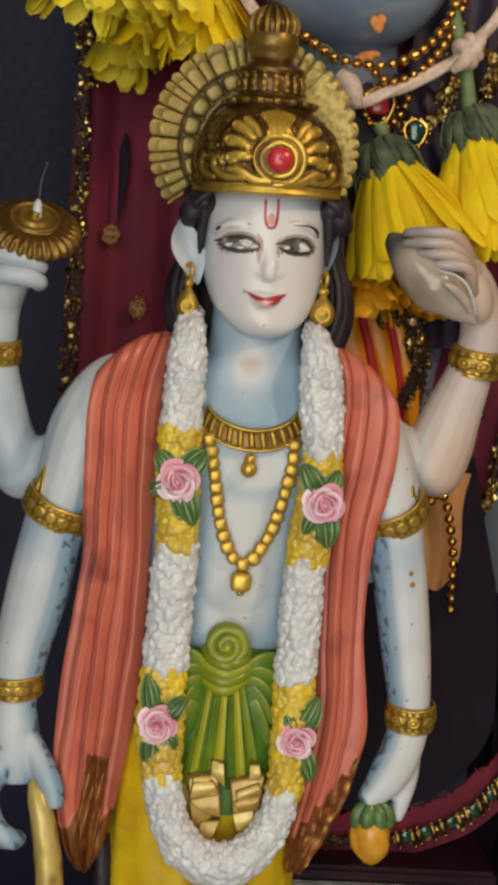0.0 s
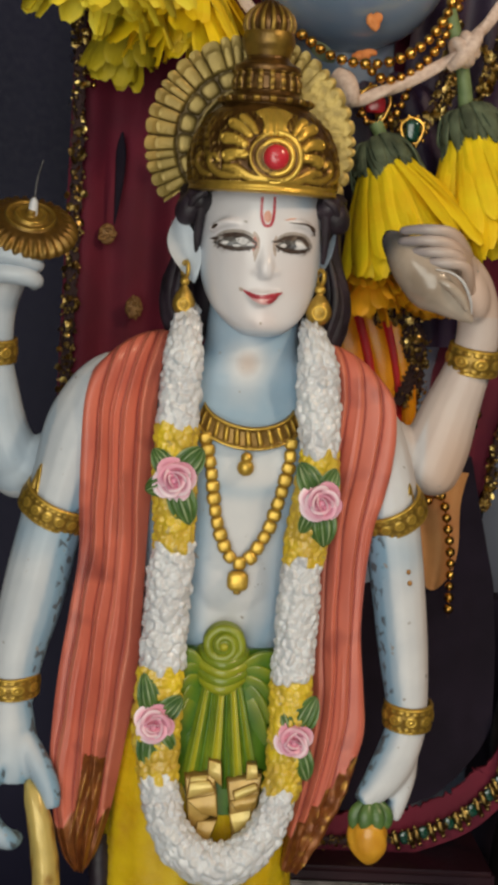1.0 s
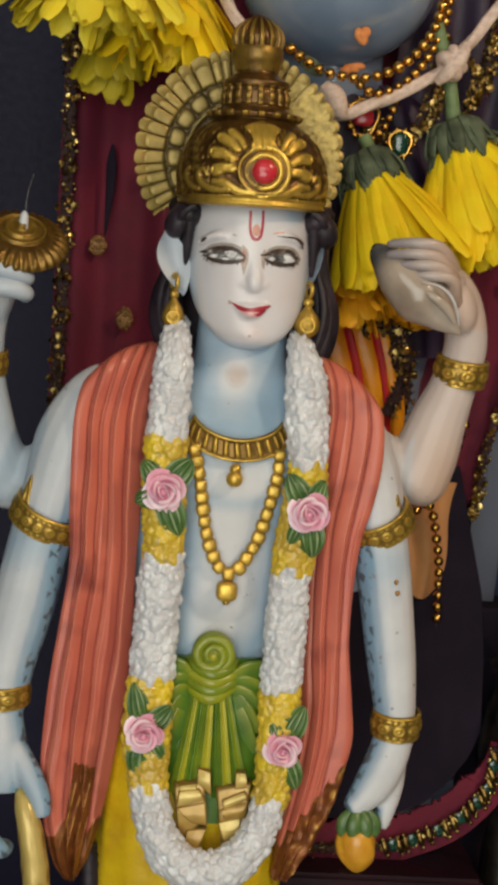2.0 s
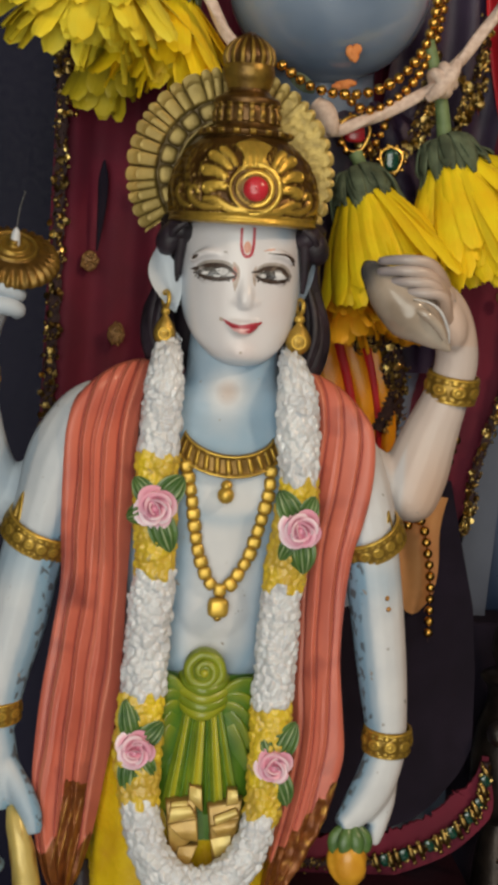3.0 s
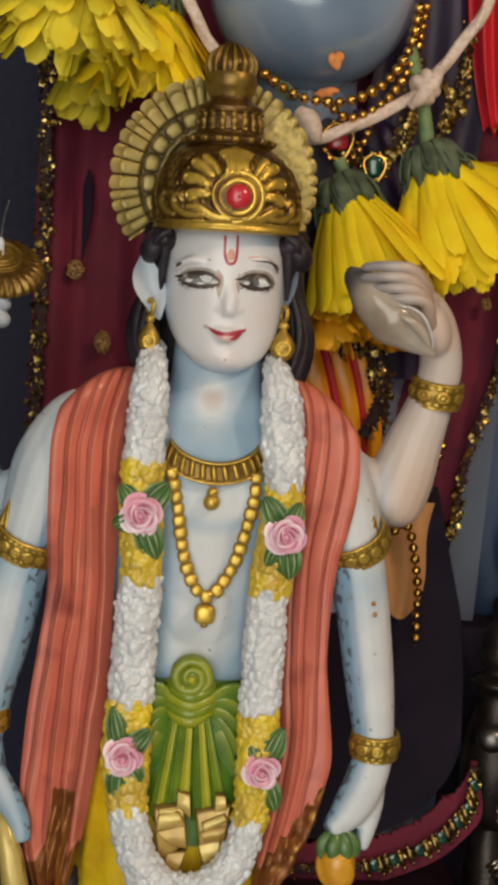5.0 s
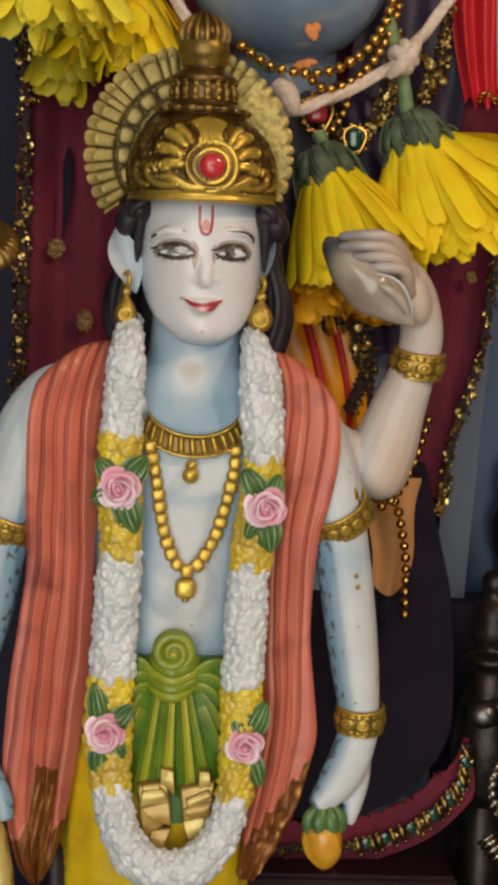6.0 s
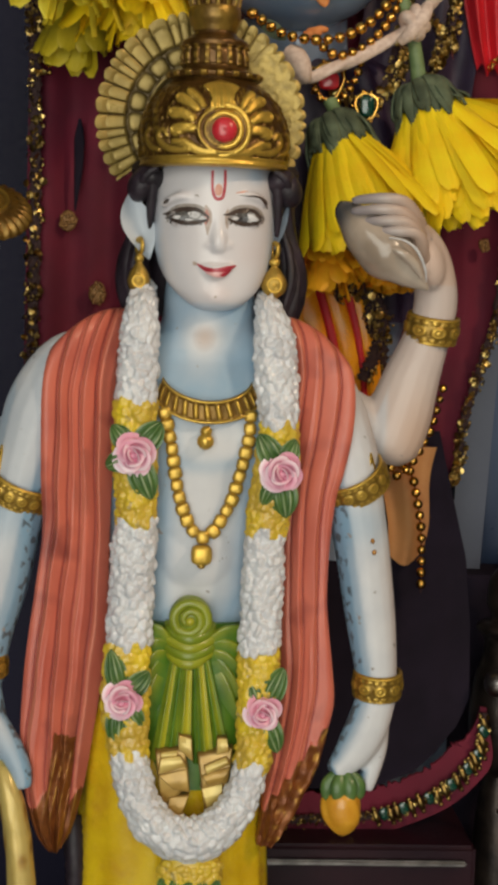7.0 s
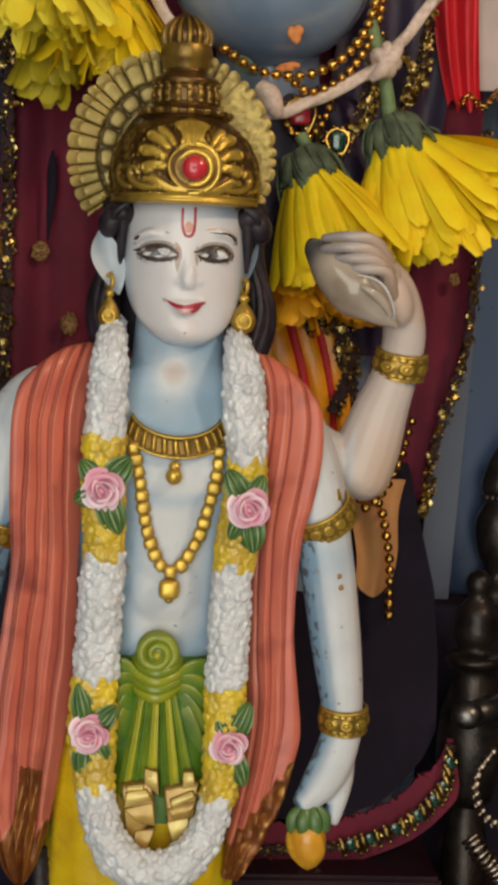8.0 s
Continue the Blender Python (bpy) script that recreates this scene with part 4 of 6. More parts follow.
# shawl: two falls of stepped folds over the shoulders
def fall(rows, folds, depth, crest, border, foil):
    """rows: z, outer x, inner x, y; folds: z, then where each fold line runs, 0 outer to 1 inner."""
    p = spline(rows, 14)
    fz = [f[0] for f in folds][::-1]
    cols = 110
    g, b, ti, sl = [], [], [], []
    over = int(np.argmax(p[:, 0]))
    for i, (pz, xo, xi, py) in enumerate(p):
        zz = pz if i >= over else 2 * p[over, 0] - pz
        edges = [-0.10, *[float(np.interp(zz, fz, [f[k] for f in folds][::-1])) for k in range(1, len(folds[0]))], 1.12]
        row, brow, tr, sr = [], [], [], []
        for j in range(cols + 1):
            q = j / cols
            wob = 0.016 * math.sin(0.06 * pz + 5 * q) + 0.008 * math.sin(0.17 * pz + 11 * q)
            k = max(n for n in range(len(edges) - 1) if edges[n] <= q + wob or n == 0)
            t = (q + wob - edges[k]) / (edges[k + 1] - edges[k])
            t = min(max(t, 0.0), 1.0)
            wide = (edges[k + 1] - edges[k]) * abs(xi - xo)
            rib = float(smooth(0.0, min(0.5, 2.2 / wide), t)) * (1 - 0.72 * t ** 1.4)
            rib += 0.16 * math.exp(-((t - 0.55 - 0.1 * math.sin(0.03 * pz + k)) / 0.09) ** 2) * max(0.0, math.sin(0.035 * pz + 2.4 * k))
            rib *= 0.70 + 0.30 * math.sin(1.9 * k + 0.025 * pz)
            px = xo + (xi - xo) * q
            curve = -6.0 * (1 - max(0.0, 2 * q - 1) ** 2) + 2.5 * math.exp(-q * 18)
            pq = pz + crest * (1 - (1 - q) ** 2.2) * float(smooth(262, 306, pz))
            row.append((px, py + curve - depth * rib, pq))
            brow.append((px, py + curve + 6.0, pq))
            # fold shading in the tint: lighter along ridges, darker in creases
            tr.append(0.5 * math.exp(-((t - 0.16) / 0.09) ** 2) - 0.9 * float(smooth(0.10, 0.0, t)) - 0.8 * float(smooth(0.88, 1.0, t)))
            sr.append(K["bronze"] if border(px, pz, q) else K["coral"])
        g.append(row)
        b.append(brow)
        ti.append(tr)
        sl.append(sr)
    ti = np.array(ti)
    mask = np.array(sl) == K["bronze"]
    gz = np.array(g)
    if foil:
        lines = smooth(0.10, 0.40, noise_grid(gz * 1.6)) * smooth(0.75, 0.2, np.linspace(0, 1, cols + 1))[None, :] * 1.2
        gz[:, :, 1] += np.where(mask, 2.2 * noise_grid(gz * 0.9), 0.0)
    else:
        lines = np.clip(np.sin(gz[:, :, 0] * 2.3 - gz[:, :, 2] * 0.45), 0, 1) ** 4 * smooth(112, 126, gz[:, :, 2]) * smooth(148, 140, gz[:, :, 2]) * smooth(-57, -53, gz[:, :, 0])
        gz[:, :, 1] += np.where(mask, 1.6 * noise_grid(gz * 0.5) - 1.2 * lines, 0.0)
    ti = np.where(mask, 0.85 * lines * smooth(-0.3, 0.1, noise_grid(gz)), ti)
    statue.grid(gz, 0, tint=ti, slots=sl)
    statue.grid(b, K["coral"], flip=True, tint=-0.3)
    for k in (0, -1):
        statue.grid(np.stack([gz[:, k], np.array(b)[:, k]], 1), 0, slots=[[r[k]] for r in sl], tint=0.0)
        statue.grid(np.stack([gz[k], np.array(b)[k]], 1), 0, slots=[[c] for c in sl[k]], tint=0.0)


def noise_grid(a):
    return np.array([[noise.noise(Vector(c) * 0.22) for c in row] for row in a])


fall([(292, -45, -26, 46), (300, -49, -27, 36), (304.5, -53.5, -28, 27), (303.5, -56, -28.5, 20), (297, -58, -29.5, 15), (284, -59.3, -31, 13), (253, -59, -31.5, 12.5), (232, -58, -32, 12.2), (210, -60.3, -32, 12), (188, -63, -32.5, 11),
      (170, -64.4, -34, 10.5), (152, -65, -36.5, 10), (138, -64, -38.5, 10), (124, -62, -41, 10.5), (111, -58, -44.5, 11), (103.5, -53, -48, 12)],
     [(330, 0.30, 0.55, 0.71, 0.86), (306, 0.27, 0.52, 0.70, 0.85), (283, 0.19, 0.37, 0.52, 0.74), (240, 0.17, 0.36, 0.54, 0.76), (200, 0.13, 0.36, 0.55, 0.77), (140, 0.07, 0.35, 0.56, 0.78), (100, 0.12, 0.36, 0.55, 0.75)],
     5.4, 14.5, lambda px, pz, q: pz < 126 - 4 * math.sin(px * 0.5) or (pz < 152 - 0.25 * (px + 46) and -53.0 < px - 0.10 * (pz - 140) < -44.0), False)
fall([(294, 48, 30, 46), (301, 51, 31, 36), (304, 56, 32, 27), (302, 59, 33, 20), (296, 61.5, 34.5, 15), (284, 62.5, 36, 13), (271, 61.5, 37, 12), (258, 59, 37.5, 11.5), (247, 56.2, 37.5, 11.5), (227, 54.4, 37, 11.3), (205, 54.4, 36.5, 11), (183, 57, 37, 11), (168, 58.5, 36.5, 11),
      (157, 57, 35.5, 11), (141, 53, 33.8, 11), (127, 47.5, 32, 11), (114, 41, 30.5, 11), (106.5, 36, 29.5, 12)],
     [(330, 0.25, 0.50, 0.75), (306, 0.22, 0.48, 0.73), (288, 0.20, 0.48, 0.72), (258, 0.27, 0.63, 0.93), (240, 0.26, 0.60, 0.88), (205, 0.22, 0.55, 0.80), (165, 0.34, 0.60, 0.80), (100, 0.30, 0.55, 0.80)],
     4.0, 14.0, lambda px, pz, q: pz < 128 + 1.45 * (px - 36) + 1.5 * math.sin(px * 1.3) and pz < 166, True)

# garland: a rope of carved buds with four rose posies; x, y, z, half-width, depth
way = spline([(-20, 24, 327, 4, 4), (-21.6, 10, 322, 6, 5), (-22, 4.5, 314, 7.6, 6), (-22.2, 3, 304, 8.0, 6), (-22.6, 1, 290, 8.5, 6), (-23, -0.5, 276, 8.9, 6), (-22.4, -1, 260, 9.0, 6), (-21.6, -1.5, 241, 8.5, 6), (-22.5, -1.5, 223, 9.1, 6),
              (-23, -2, 206, 9.0, 6), (-23.4, -2.6, 194, 9.2, 6), (-24, -3.2, 182, 9.6, 6), (-24, -4.2, 167, 9.7, 6), (-22.6, -5.5, 152, 8.6, 6), (-21, -7, 141, 7.8, 6.5), (-17.6, -9, 130, 8.0, 7), (-11.5, -10.5, 121, 8.6, 7),
              (-4, -11.5, 116.4, 9.2, 7), (4.5, -12, 115.6, 9.4, 7), (12.5, -11.5, 119.4, 8.8, 7), (19.5, -10, 128, 7.8, 7), (24.3, -8, 140, 7.2, 6.5), (27, -6, 153, 7.8, 6), (27.5, -5, 168, 8.4, 6), (27.5, -3.5, 190, 8.5, 6), (27.8, -2.5, 210, 8.4, 6),
              (28.2, -2, 227, 8.2, 6), (29, -1.5, 240, 8.5, 6), (31.4, -1.5, 256, 9.2, 6), (32.2, -1, 268, 8.4, 6), (32.2, 0, 279, 7.9, 6), (31.2, 1.5, 291, 8.7, 6), (30.2, 3, 303, 8.8, 6), (29, 5, 313, 7.6, 6), (27.6, 10, 320, 5.4, 5), (27, 22, 325, 4, 4)], 40)
rng = np.random.RandomState(4)
length = np.concatenate([[0], np.cumsum(np.linalg.norm(np.diff(way[:, :3], axis=0), axis=1))])
S = np.arange(0, length[-1], 0.42)
way = np.stack([np.interp(S, length, way[:, k]) for k in range(5)], 1)
# carved buds in staggered rows: place along, place across, height, lean, hollow, tone
buds = []
for n_, along in enumerate(np.arange(0, S[-1], 3.5)):
    for across in np.arange(-15.2, 15.3, 4.35):
        a_ = along + rng.uniform(-1.5, 1.5)
        c_ = across + (2.1 if n_ % 2 else 0.0) + rng.uniform(-1.4, 1.4)
        z_, x_ = np.interp(a_, S, way[:, 2]), np.interp(a_, S, way[:, 0])
        low, high = ((239, 283.5), (147, 189.5))[int(z_ < 210)] if x_ < 4 else ((233.5, 276.5), (143.5, 187.5))[int(z_ < 210)]
        jag = rng.uniform(-1.5, 1.5)
        buds.append((a_, c_, rng.uniform(0.0, 0.8), rng.uniform(-0.28, 0.28), rng.uniform(-0.28, 0.28), rng.rand() < 0.55, low + jag < z_ < high + jag))
buds = np.array(buds, float)
turns = np.linspace(-0.62, np.pi + 0.62, 78)
lumps, body, outs, sl = [], [], [], []
for i, w_ in enumerate(way):
    d = way[min(i + 1, len(way) - 1), :3] - way[max(i - 1, 0), :3]
    d /= np.linalg.norm(d)
    side = np.cross(d, (0, 1, 0))
    side /= np.linalg.norm(side) + 1e-9
    up = np.cross(side, d)
    up = -up if up[1] > 0 else up
    near = buds[np.abs(buds[:, 0] - S[i]) < 8]
    arc = (turns - np.pi / 2) * 9.4
    da, dc = S[i] - near[:, 0][None, :], arc[:, None] - near[:, 1][None, :]
    dist = np.hypot(da * 1.05, dc)
    order = np.argsort(dist, axis=1)
    f1, f2 = np.take_along_axis(dist, order[:, :1], 1)[:, 0], np.take_along_axis(dist, order[:, 1:2], 1)[:, 0]
    own = near[order[:, 0]]
    k_ = np.arange(len(turns))
    lump = 0.80 * np.clip((f2 - f1) / 1.3, 0, 1) ** 0.7 + 0.25 * np.sqrt(np.clip(1 - (f1 / 2.8) ** 2, 0, 1))
    lump = lump + own[:, 2] + own[:, 3] * da[0, order[:, 0]] + own[:, 4] * dc[k_, order[:, 0]] - 0.75 * own[:, 5] * np.exp(-(f1 / 1.0) ** 2)
    out = np.outer(np.cos(turns) / w_[3], side) + np.outer(np.sin(turns) / w_[4], up)
    out /= np.linalg.norm(out, axis=1)[:, None]
    lumps.append(lump)
    outs.append(out)
    body.append(w_[:3] + np.outer(np.cos(turns) * (w_[3] - 1.0), side) + np.outer(np.sin(turns) * (w_[4] - 0.6), up))
    sl.append(np.where(own[:, 6] > 0.5, K["yellow"], K["white"]))
lumps = np.array(lumps)
for _ in range(2):
    wide = np.pad(lumps, 1, mode="edge")
    lumps = (wide[:-2, 1:-1] + wide[2:, 1:-1] + wide[1:-1, :-2] + wide[1:-1, 2:] + 2 * lumps) / 6
statue.grid(np.array(body) + np.array(outs) * (1.12 * lumps - 0.6)[:, :, None], 0, slots=sl)
statue.tube([(*w_[:3] + (0, 1.5, 0), w_[3] - 1.2, w_[4] - 1.0) for w_ in way[::12]], K["white"], seg=20, n=1, side=(1, 0, 0.001))
# tassel under the garland: yellow buds over hanging leaves
statue.tube([(3, -8, 112, 8, 4), (3, -9, 106, 11.5, 5.5), (3, -9, 100, 12.5, 6), (3, -8, 88, 10, 5)], K["yellow"], seg=28)
for k in range(60):
    a_ = rng.uniform(-1.3, 1.3)
    statue.ell((3 + 12.0 * math.sin(a_), -9 - 5.5 * math.cos(a_), 102 + rng.uniform(-3.5, 4)), (1.9, 1.2, 1.7), K["yellow"], sub=2)
TASSEL = [(x_, -13.5 + 0.02 * (x_ - 3) ** 2, 100.5) for x_ in (-7, -2.5, 2.5, 7, 12)]


def rose(c, size, seed):
    """Broad cupped petals folded round a tight heart."""
    r = np.random.RandomState(seed)
    c = np.array(c, float)
    for n, far, big, lift, tilt in ((4, 0.46, 0.60, 0.10, -4), (4, 0.34, 0.52, 0.30, 20), (3, 0.22, 0.42, 0.48, 44), (2, 0.12, 0.30, 0.62, 62)):
        off = r.uniform(0, 6.3)
        for k in range(n):
            a = off + 2 * math.pi * k / n + r.uniform(-0.25, 0.25)
            m = Matrix.Rotation(-a, 3, "Y") @ Matrix.Rotation(radians(-tilt), 3, "Z") @ Matrix.Rotation(radians(12), 3, "X")
            g, ti = [], []
            for p_ in np.linspace(0.02, 1, 8):
                row, tr = [], []
                for q in np.linspace(0, 2 * math.pi, 23):
                    ripple = 1 + 0.06 * math.sin(2 * q + k * 2 + seed)
                    curl = -0.42 * p_ ** 2 + 0.30 * max(0.0, p_ - 0.72) / 0.28
                    loc = Vector((big * p_ * ripple * math.cos(q), big * curl * (1 if tilt > 10 else 0.2), big * p_ * ripple * math.sin(q) * 1.15))
                    row.append(c + size * (np.array(Matrix.Rotation(-a, 3, "Y") @ Vector((far, 0, 0))) + np.array(m @ loc) + (0, -lift, 0)))
                    tr.append(0.05 + 0.95 * float(smooth(0.45, 0.95, p_)) * (0.55 + 0.45 * math.cos(q + k)))
                g.append(row)
                ti.append(tr)
            statue.grid(g, K["pink"], tint=np.array(ti))
    statue.ell(c + (0, -0.05 * size, 0), (0.78 * size, 0.32 * size, 0.78 * size), K["pink"], sub=3, tint=0.2)
    statue.ell(c + (0, -0.62 * size, 0), (0.17 * size, 0.16 * size, 0.17 * size), K["pink"], sub=2, tint=0.1)


def leaf(c, direction, ln, wd):
    """A ribbed leaf lying on the garland."""
    d = np.array([direction[0], 0, direction[1]], float)
    d /= np.linalg.norm(d)
    s = np.array([-d[2], 0, d[0]])
    g, ti = [], []
    for p_ in np.linspace(0, 1, 17):
        w_ = wd * math.sin(math.pi * min(1, 0.12 + 0.88 * p_)) ** 0.6
        row, tr = [], []
        for q in np.linspace(-1, 1, 31):
            rib = abs(math.cos(q * 6.3 + 0.4))
            row.append(np.array(c) + d * ln * p_ + s * q * w_ + np.array([0, -2.2 * math.sin(math.pi * p_) - 1.2 * (1 - q * q) - 0.7 * rib, 0]))
            tr.append(0.75 * float(smooth(0.78, 1.0, rib)) * float(smooth(0.05, 0.6, p_)) * (0.55 + 0.45 * math.sin(4 * q + 5 * p_ + ln)))
        g.append(row)
        ti.append(tr)
    statue.grid(g, K["leaf"], tint=np.array(ti))


for k, (c, sz, leaves) in enumerate((
        ((-23.0, -6.5, 264.6), 9.0, ((0.75, 0.9, 14, 5.5), (-0.7, 0.9, 12, 4.2), (-1.0, -0.5, 10, 4.2), (0.40, -1.0, 17, 5.6))),
        ((33.2, -6.5, 259.0), 8.8, ((-0.6, 1.0, 15, 5.0), (0.4, 1.0, 12, 4.0), (0.15, -1.0, 16, 5.6), (-0.45, -0.9, 13, 4.0))),
        ((-25.2, -8.5, 169.8), 8.4, ((-0.25, 1.0, 18, 4.4), (0.75, 0.8, 13, 4.4), (-0.05, -1.0, 17, 5.8), (0.5, -0.7, 12, 4.2))),
        ((29.0, -8.5, 166.0), 8.0, ((0.45, 1.0, 17, 4.8), (-0.4, 0.9, 11, 4.0), (0.40, -1.0, 16, 5.0), (-0.1, -1.0, 12, 4.0))))):
    for dx, dz, ln, wd in leaves:
        n_ = math.hypot(dx, dz)
        leaf((c[0] + dx / n_ * 2.0, c[1] + 1.4, c[2] + dz / n_ * 2.0), (dx, dz), ln, wd)
    rose((c[0], c[1] - 1.6, c[2]), sz * 0.92, k)

for c in TASSEL:
    leaf(c, (0.06 * (c[0] - 3) / 5, -1.0), 17, 3.2)

# waist sash: coiled knot, wraps, hanging pleats with gilt ends
S_ = K["sash"]
statue.ell((0.4, 3.0, 200.0), (8.4, 5.5, 8.6), S_, tint=0.30)
coil = [(0.2 + r_ * math.cos(a_), -0.6 - 0.30 * (8 - r_), 199.6 + r_ * math.sin(a_), w_) for a_, r_, w_ in ((-1.2, 7.0, 1.4), (-0.2, 7.0, 1.9), (0.8, 6.9, 2.0), (1.8, 6.7, 2.0), (2.8, 6.4, 2.0), (3.8, 5.9, 1.9), (4.8, 5.0, 1.8), (5.8, 4.3, 1.7), (6.8, 3.9, 1.6), (7.8, 3.6, 1.5), (8.8, 3.0, 1.4), (9.8, 2.2, 1.2), (10.8, 1.2, 0.9))]
statue.tube(coil, S_, seg=16, n=5, side=(0, 1, 0.05), tint=0.42)
statue.ell((0.2, -3.2, 199.4), (1.7, 1.4, 1.7), S_, sub=2, tint=0.85)
for k, (pz, w_) in enumerate(((193.4, 8.2), (190.2, 9.4), (186.8, 9.4), (183.8, 8.2))):
    statue.tube([(-w_, 6, pz + 3.4, 1.8), (-w_ * 0.75, 1.8, pz + 1.0, 2.4), (0.5, -1.6, pz - 1.4, 2.6), (w_ * 0.75 + 1, 1.5, pz + 0.6 + 0.4 * k, 2.4), (w_ + 1, 6, pz + 3.0, 1.8)], S_, seg=14, side=(0, 0, 1), tint=0.55 if k % 2 else 0.28)
statue.column([(131, 3, 17, 22, 16.5), (148, 3, 16.5, 29, 16.5), (160, 3, 16, 30, 16.2), (180, 1, 15, 27, 13), (197, 0.5, 14, 22, 10)], S_, tint=0.0)
# flat hanging panels with folded edges; light along one side is painted into the tint
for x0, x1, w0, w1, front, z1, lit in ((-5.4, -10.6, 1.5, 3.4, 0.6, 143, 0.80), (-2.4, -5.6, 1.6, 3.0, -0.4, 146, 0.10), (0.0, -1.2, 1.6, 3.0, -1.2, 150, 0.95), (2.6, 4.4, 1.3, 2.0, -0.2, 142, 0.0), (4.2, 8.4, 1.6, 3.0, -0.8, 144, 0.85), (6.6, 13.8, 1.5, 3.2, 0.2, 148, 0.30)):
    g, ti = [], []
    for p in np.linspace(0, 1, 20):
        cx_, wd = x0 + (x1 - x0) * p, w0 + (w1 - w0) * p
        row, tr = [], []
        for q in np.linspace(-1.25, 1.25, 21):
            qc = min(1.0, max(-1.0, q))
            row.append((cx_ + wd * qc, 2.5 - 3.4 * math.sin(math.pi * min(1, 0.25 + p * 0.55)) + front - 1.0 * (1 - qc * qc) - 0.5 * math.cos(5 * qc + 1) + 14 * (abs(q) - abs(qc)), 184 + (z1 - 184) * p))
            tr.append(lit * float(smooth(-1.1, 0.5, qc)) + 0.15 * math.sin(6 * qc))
        g.append(row)
        ti.append(tr)
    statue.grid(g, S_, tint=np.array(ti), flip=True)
for s in (-1, 1):
    for k in range(5):
        x1, z1 = s * (20.0 - 0.9 * k) + 2.0, 194.5 - 8.8 * k
        start, end = np.array([s * 6.0, 187.0 - 0.6 * k]), np.array([x1, z1])
        way_ = (end - start) / np.linalg.norm(end - start)
        across = np.array([-way_[1], way_[0]]) * s
        g, ti = [], []
        for p in np.linspace(0, 1, 16):
            c = start + (end - start) * p + np.array([0, 2.2 * math.sin(math.pi * p)])
            wd = 1.0 + 2.9 * math.sin(math.pi * (0.12 + 0.60 * p))
            row, tr = [], []
            for q in np.linspace(-1.2, 1.2, 15):
                qc = min(1.0, max(-1.0, q))
                c2 = c + across * wd * qc
                row.append((c2[0], 3.6 - 3.0 * math.sin(math.pi * (0.1 + 0.7 * p)) - 1.6 * (qc + 1) * 0.5 + 0.3 * k + 12 * (abs(q) - abs(qc)), c2[1]))
                # lit edge of every fan strip, also by tint
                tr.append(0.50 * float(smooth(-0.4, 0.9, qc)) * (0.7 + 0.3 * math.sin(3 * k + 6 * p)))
            g.append(row)
            ti.append(tr)
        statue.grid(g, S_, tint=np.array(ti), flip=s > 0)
# gilt folded ends: flat facets with sunk dark edges; tone paints in their light and shade
def gilt_facet(corners, depth, tone):
    (x0, z0), (x1, z1), (x2, z2), (x3, z3) = corners
    g, ti = [], []
    for p in np.linspace(-0.12, 1.12, 19):
        row, tr = [], []
        for q in np.linspace(-0.12, 1.12, 19):
            pc, qc = min(max(p, 0.0), 1.0), min(max(q, 0.0), 1.0)
            off = max(abs(p - pc), abs(q - qc))
            px = (1 - pc) * ((1 - qc) * x0 + qc * x1) + pc * ((1 - qc) * x3 + qc * x2)
            pz = (1 - pc) * ((1 - qc) * z0 + qc * z1) + pc * ((1 - qc) * z3 + qc * z2)
            row.append((px, depth - 1.1 * math.sin(math.pi * pc) - 0.15 * math.cos(5 * qc + 2 * pc) + off * 45, pz))
            rim = min(pc, 1 - pc, qc, 1 - qc)
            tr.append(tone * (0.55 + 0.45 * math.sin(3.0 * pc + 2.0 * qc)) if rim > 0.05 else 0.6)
        g.append(row)
        ti.append(tr)
    statue.grid(g, K["gilt"], tint=np.array(ti), flip=True)


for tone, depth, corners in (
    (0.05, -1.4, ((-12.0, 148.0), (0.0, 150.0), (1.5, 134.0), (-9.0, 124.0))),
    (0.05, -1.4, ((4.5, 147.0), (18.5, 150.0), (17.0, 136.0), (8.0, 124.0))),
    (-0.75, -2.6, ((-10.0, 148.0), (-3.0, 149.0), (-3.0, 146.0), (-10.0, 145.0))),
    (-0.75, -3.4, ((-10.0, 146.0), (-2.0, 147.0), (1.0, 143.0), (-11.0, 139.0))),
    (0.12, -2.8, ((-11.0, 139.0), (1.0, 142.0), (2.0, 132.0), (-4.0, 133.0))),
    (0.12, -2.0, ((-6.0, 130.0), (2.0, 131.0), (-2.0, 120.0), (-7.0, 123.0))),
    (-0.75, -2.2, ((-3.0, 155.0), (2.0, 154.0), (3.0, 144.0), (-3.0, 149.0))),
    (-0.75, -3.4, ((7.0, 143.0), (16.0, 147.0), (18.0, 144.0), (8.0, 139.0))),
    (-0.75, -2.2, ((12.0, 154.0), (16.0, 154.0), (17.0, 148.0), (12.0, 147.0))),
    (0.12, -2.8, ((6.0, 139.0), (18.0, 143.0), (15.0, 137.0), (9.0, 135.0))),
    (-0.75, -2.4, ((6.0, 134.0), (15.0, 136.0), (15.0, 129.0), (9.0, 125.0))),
):
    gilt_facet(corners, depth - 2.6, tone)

# lower garment, legs and base
statue.column([(-50, -4, 30, 44, 22), (20, -4, 30, 43, 22), (80, -4, 29, 40, 24), (115, -4, 28, 38.5, 25), (150, -4, 28, 38.5, 25), (162, -2, 28, 38, 23), (167, 0, 28, 36, 20)], K["dhoti"], seg=120, n=8,
              wave=lambda zz, a: 1 + 0.012 * np.sin(15 * a + 0.03 * zz) - 0.16 * np.exp(-((a - 1.5 * np.pi - 0.05) / 0.28) ** 2) * smooth(125, 60, zz))
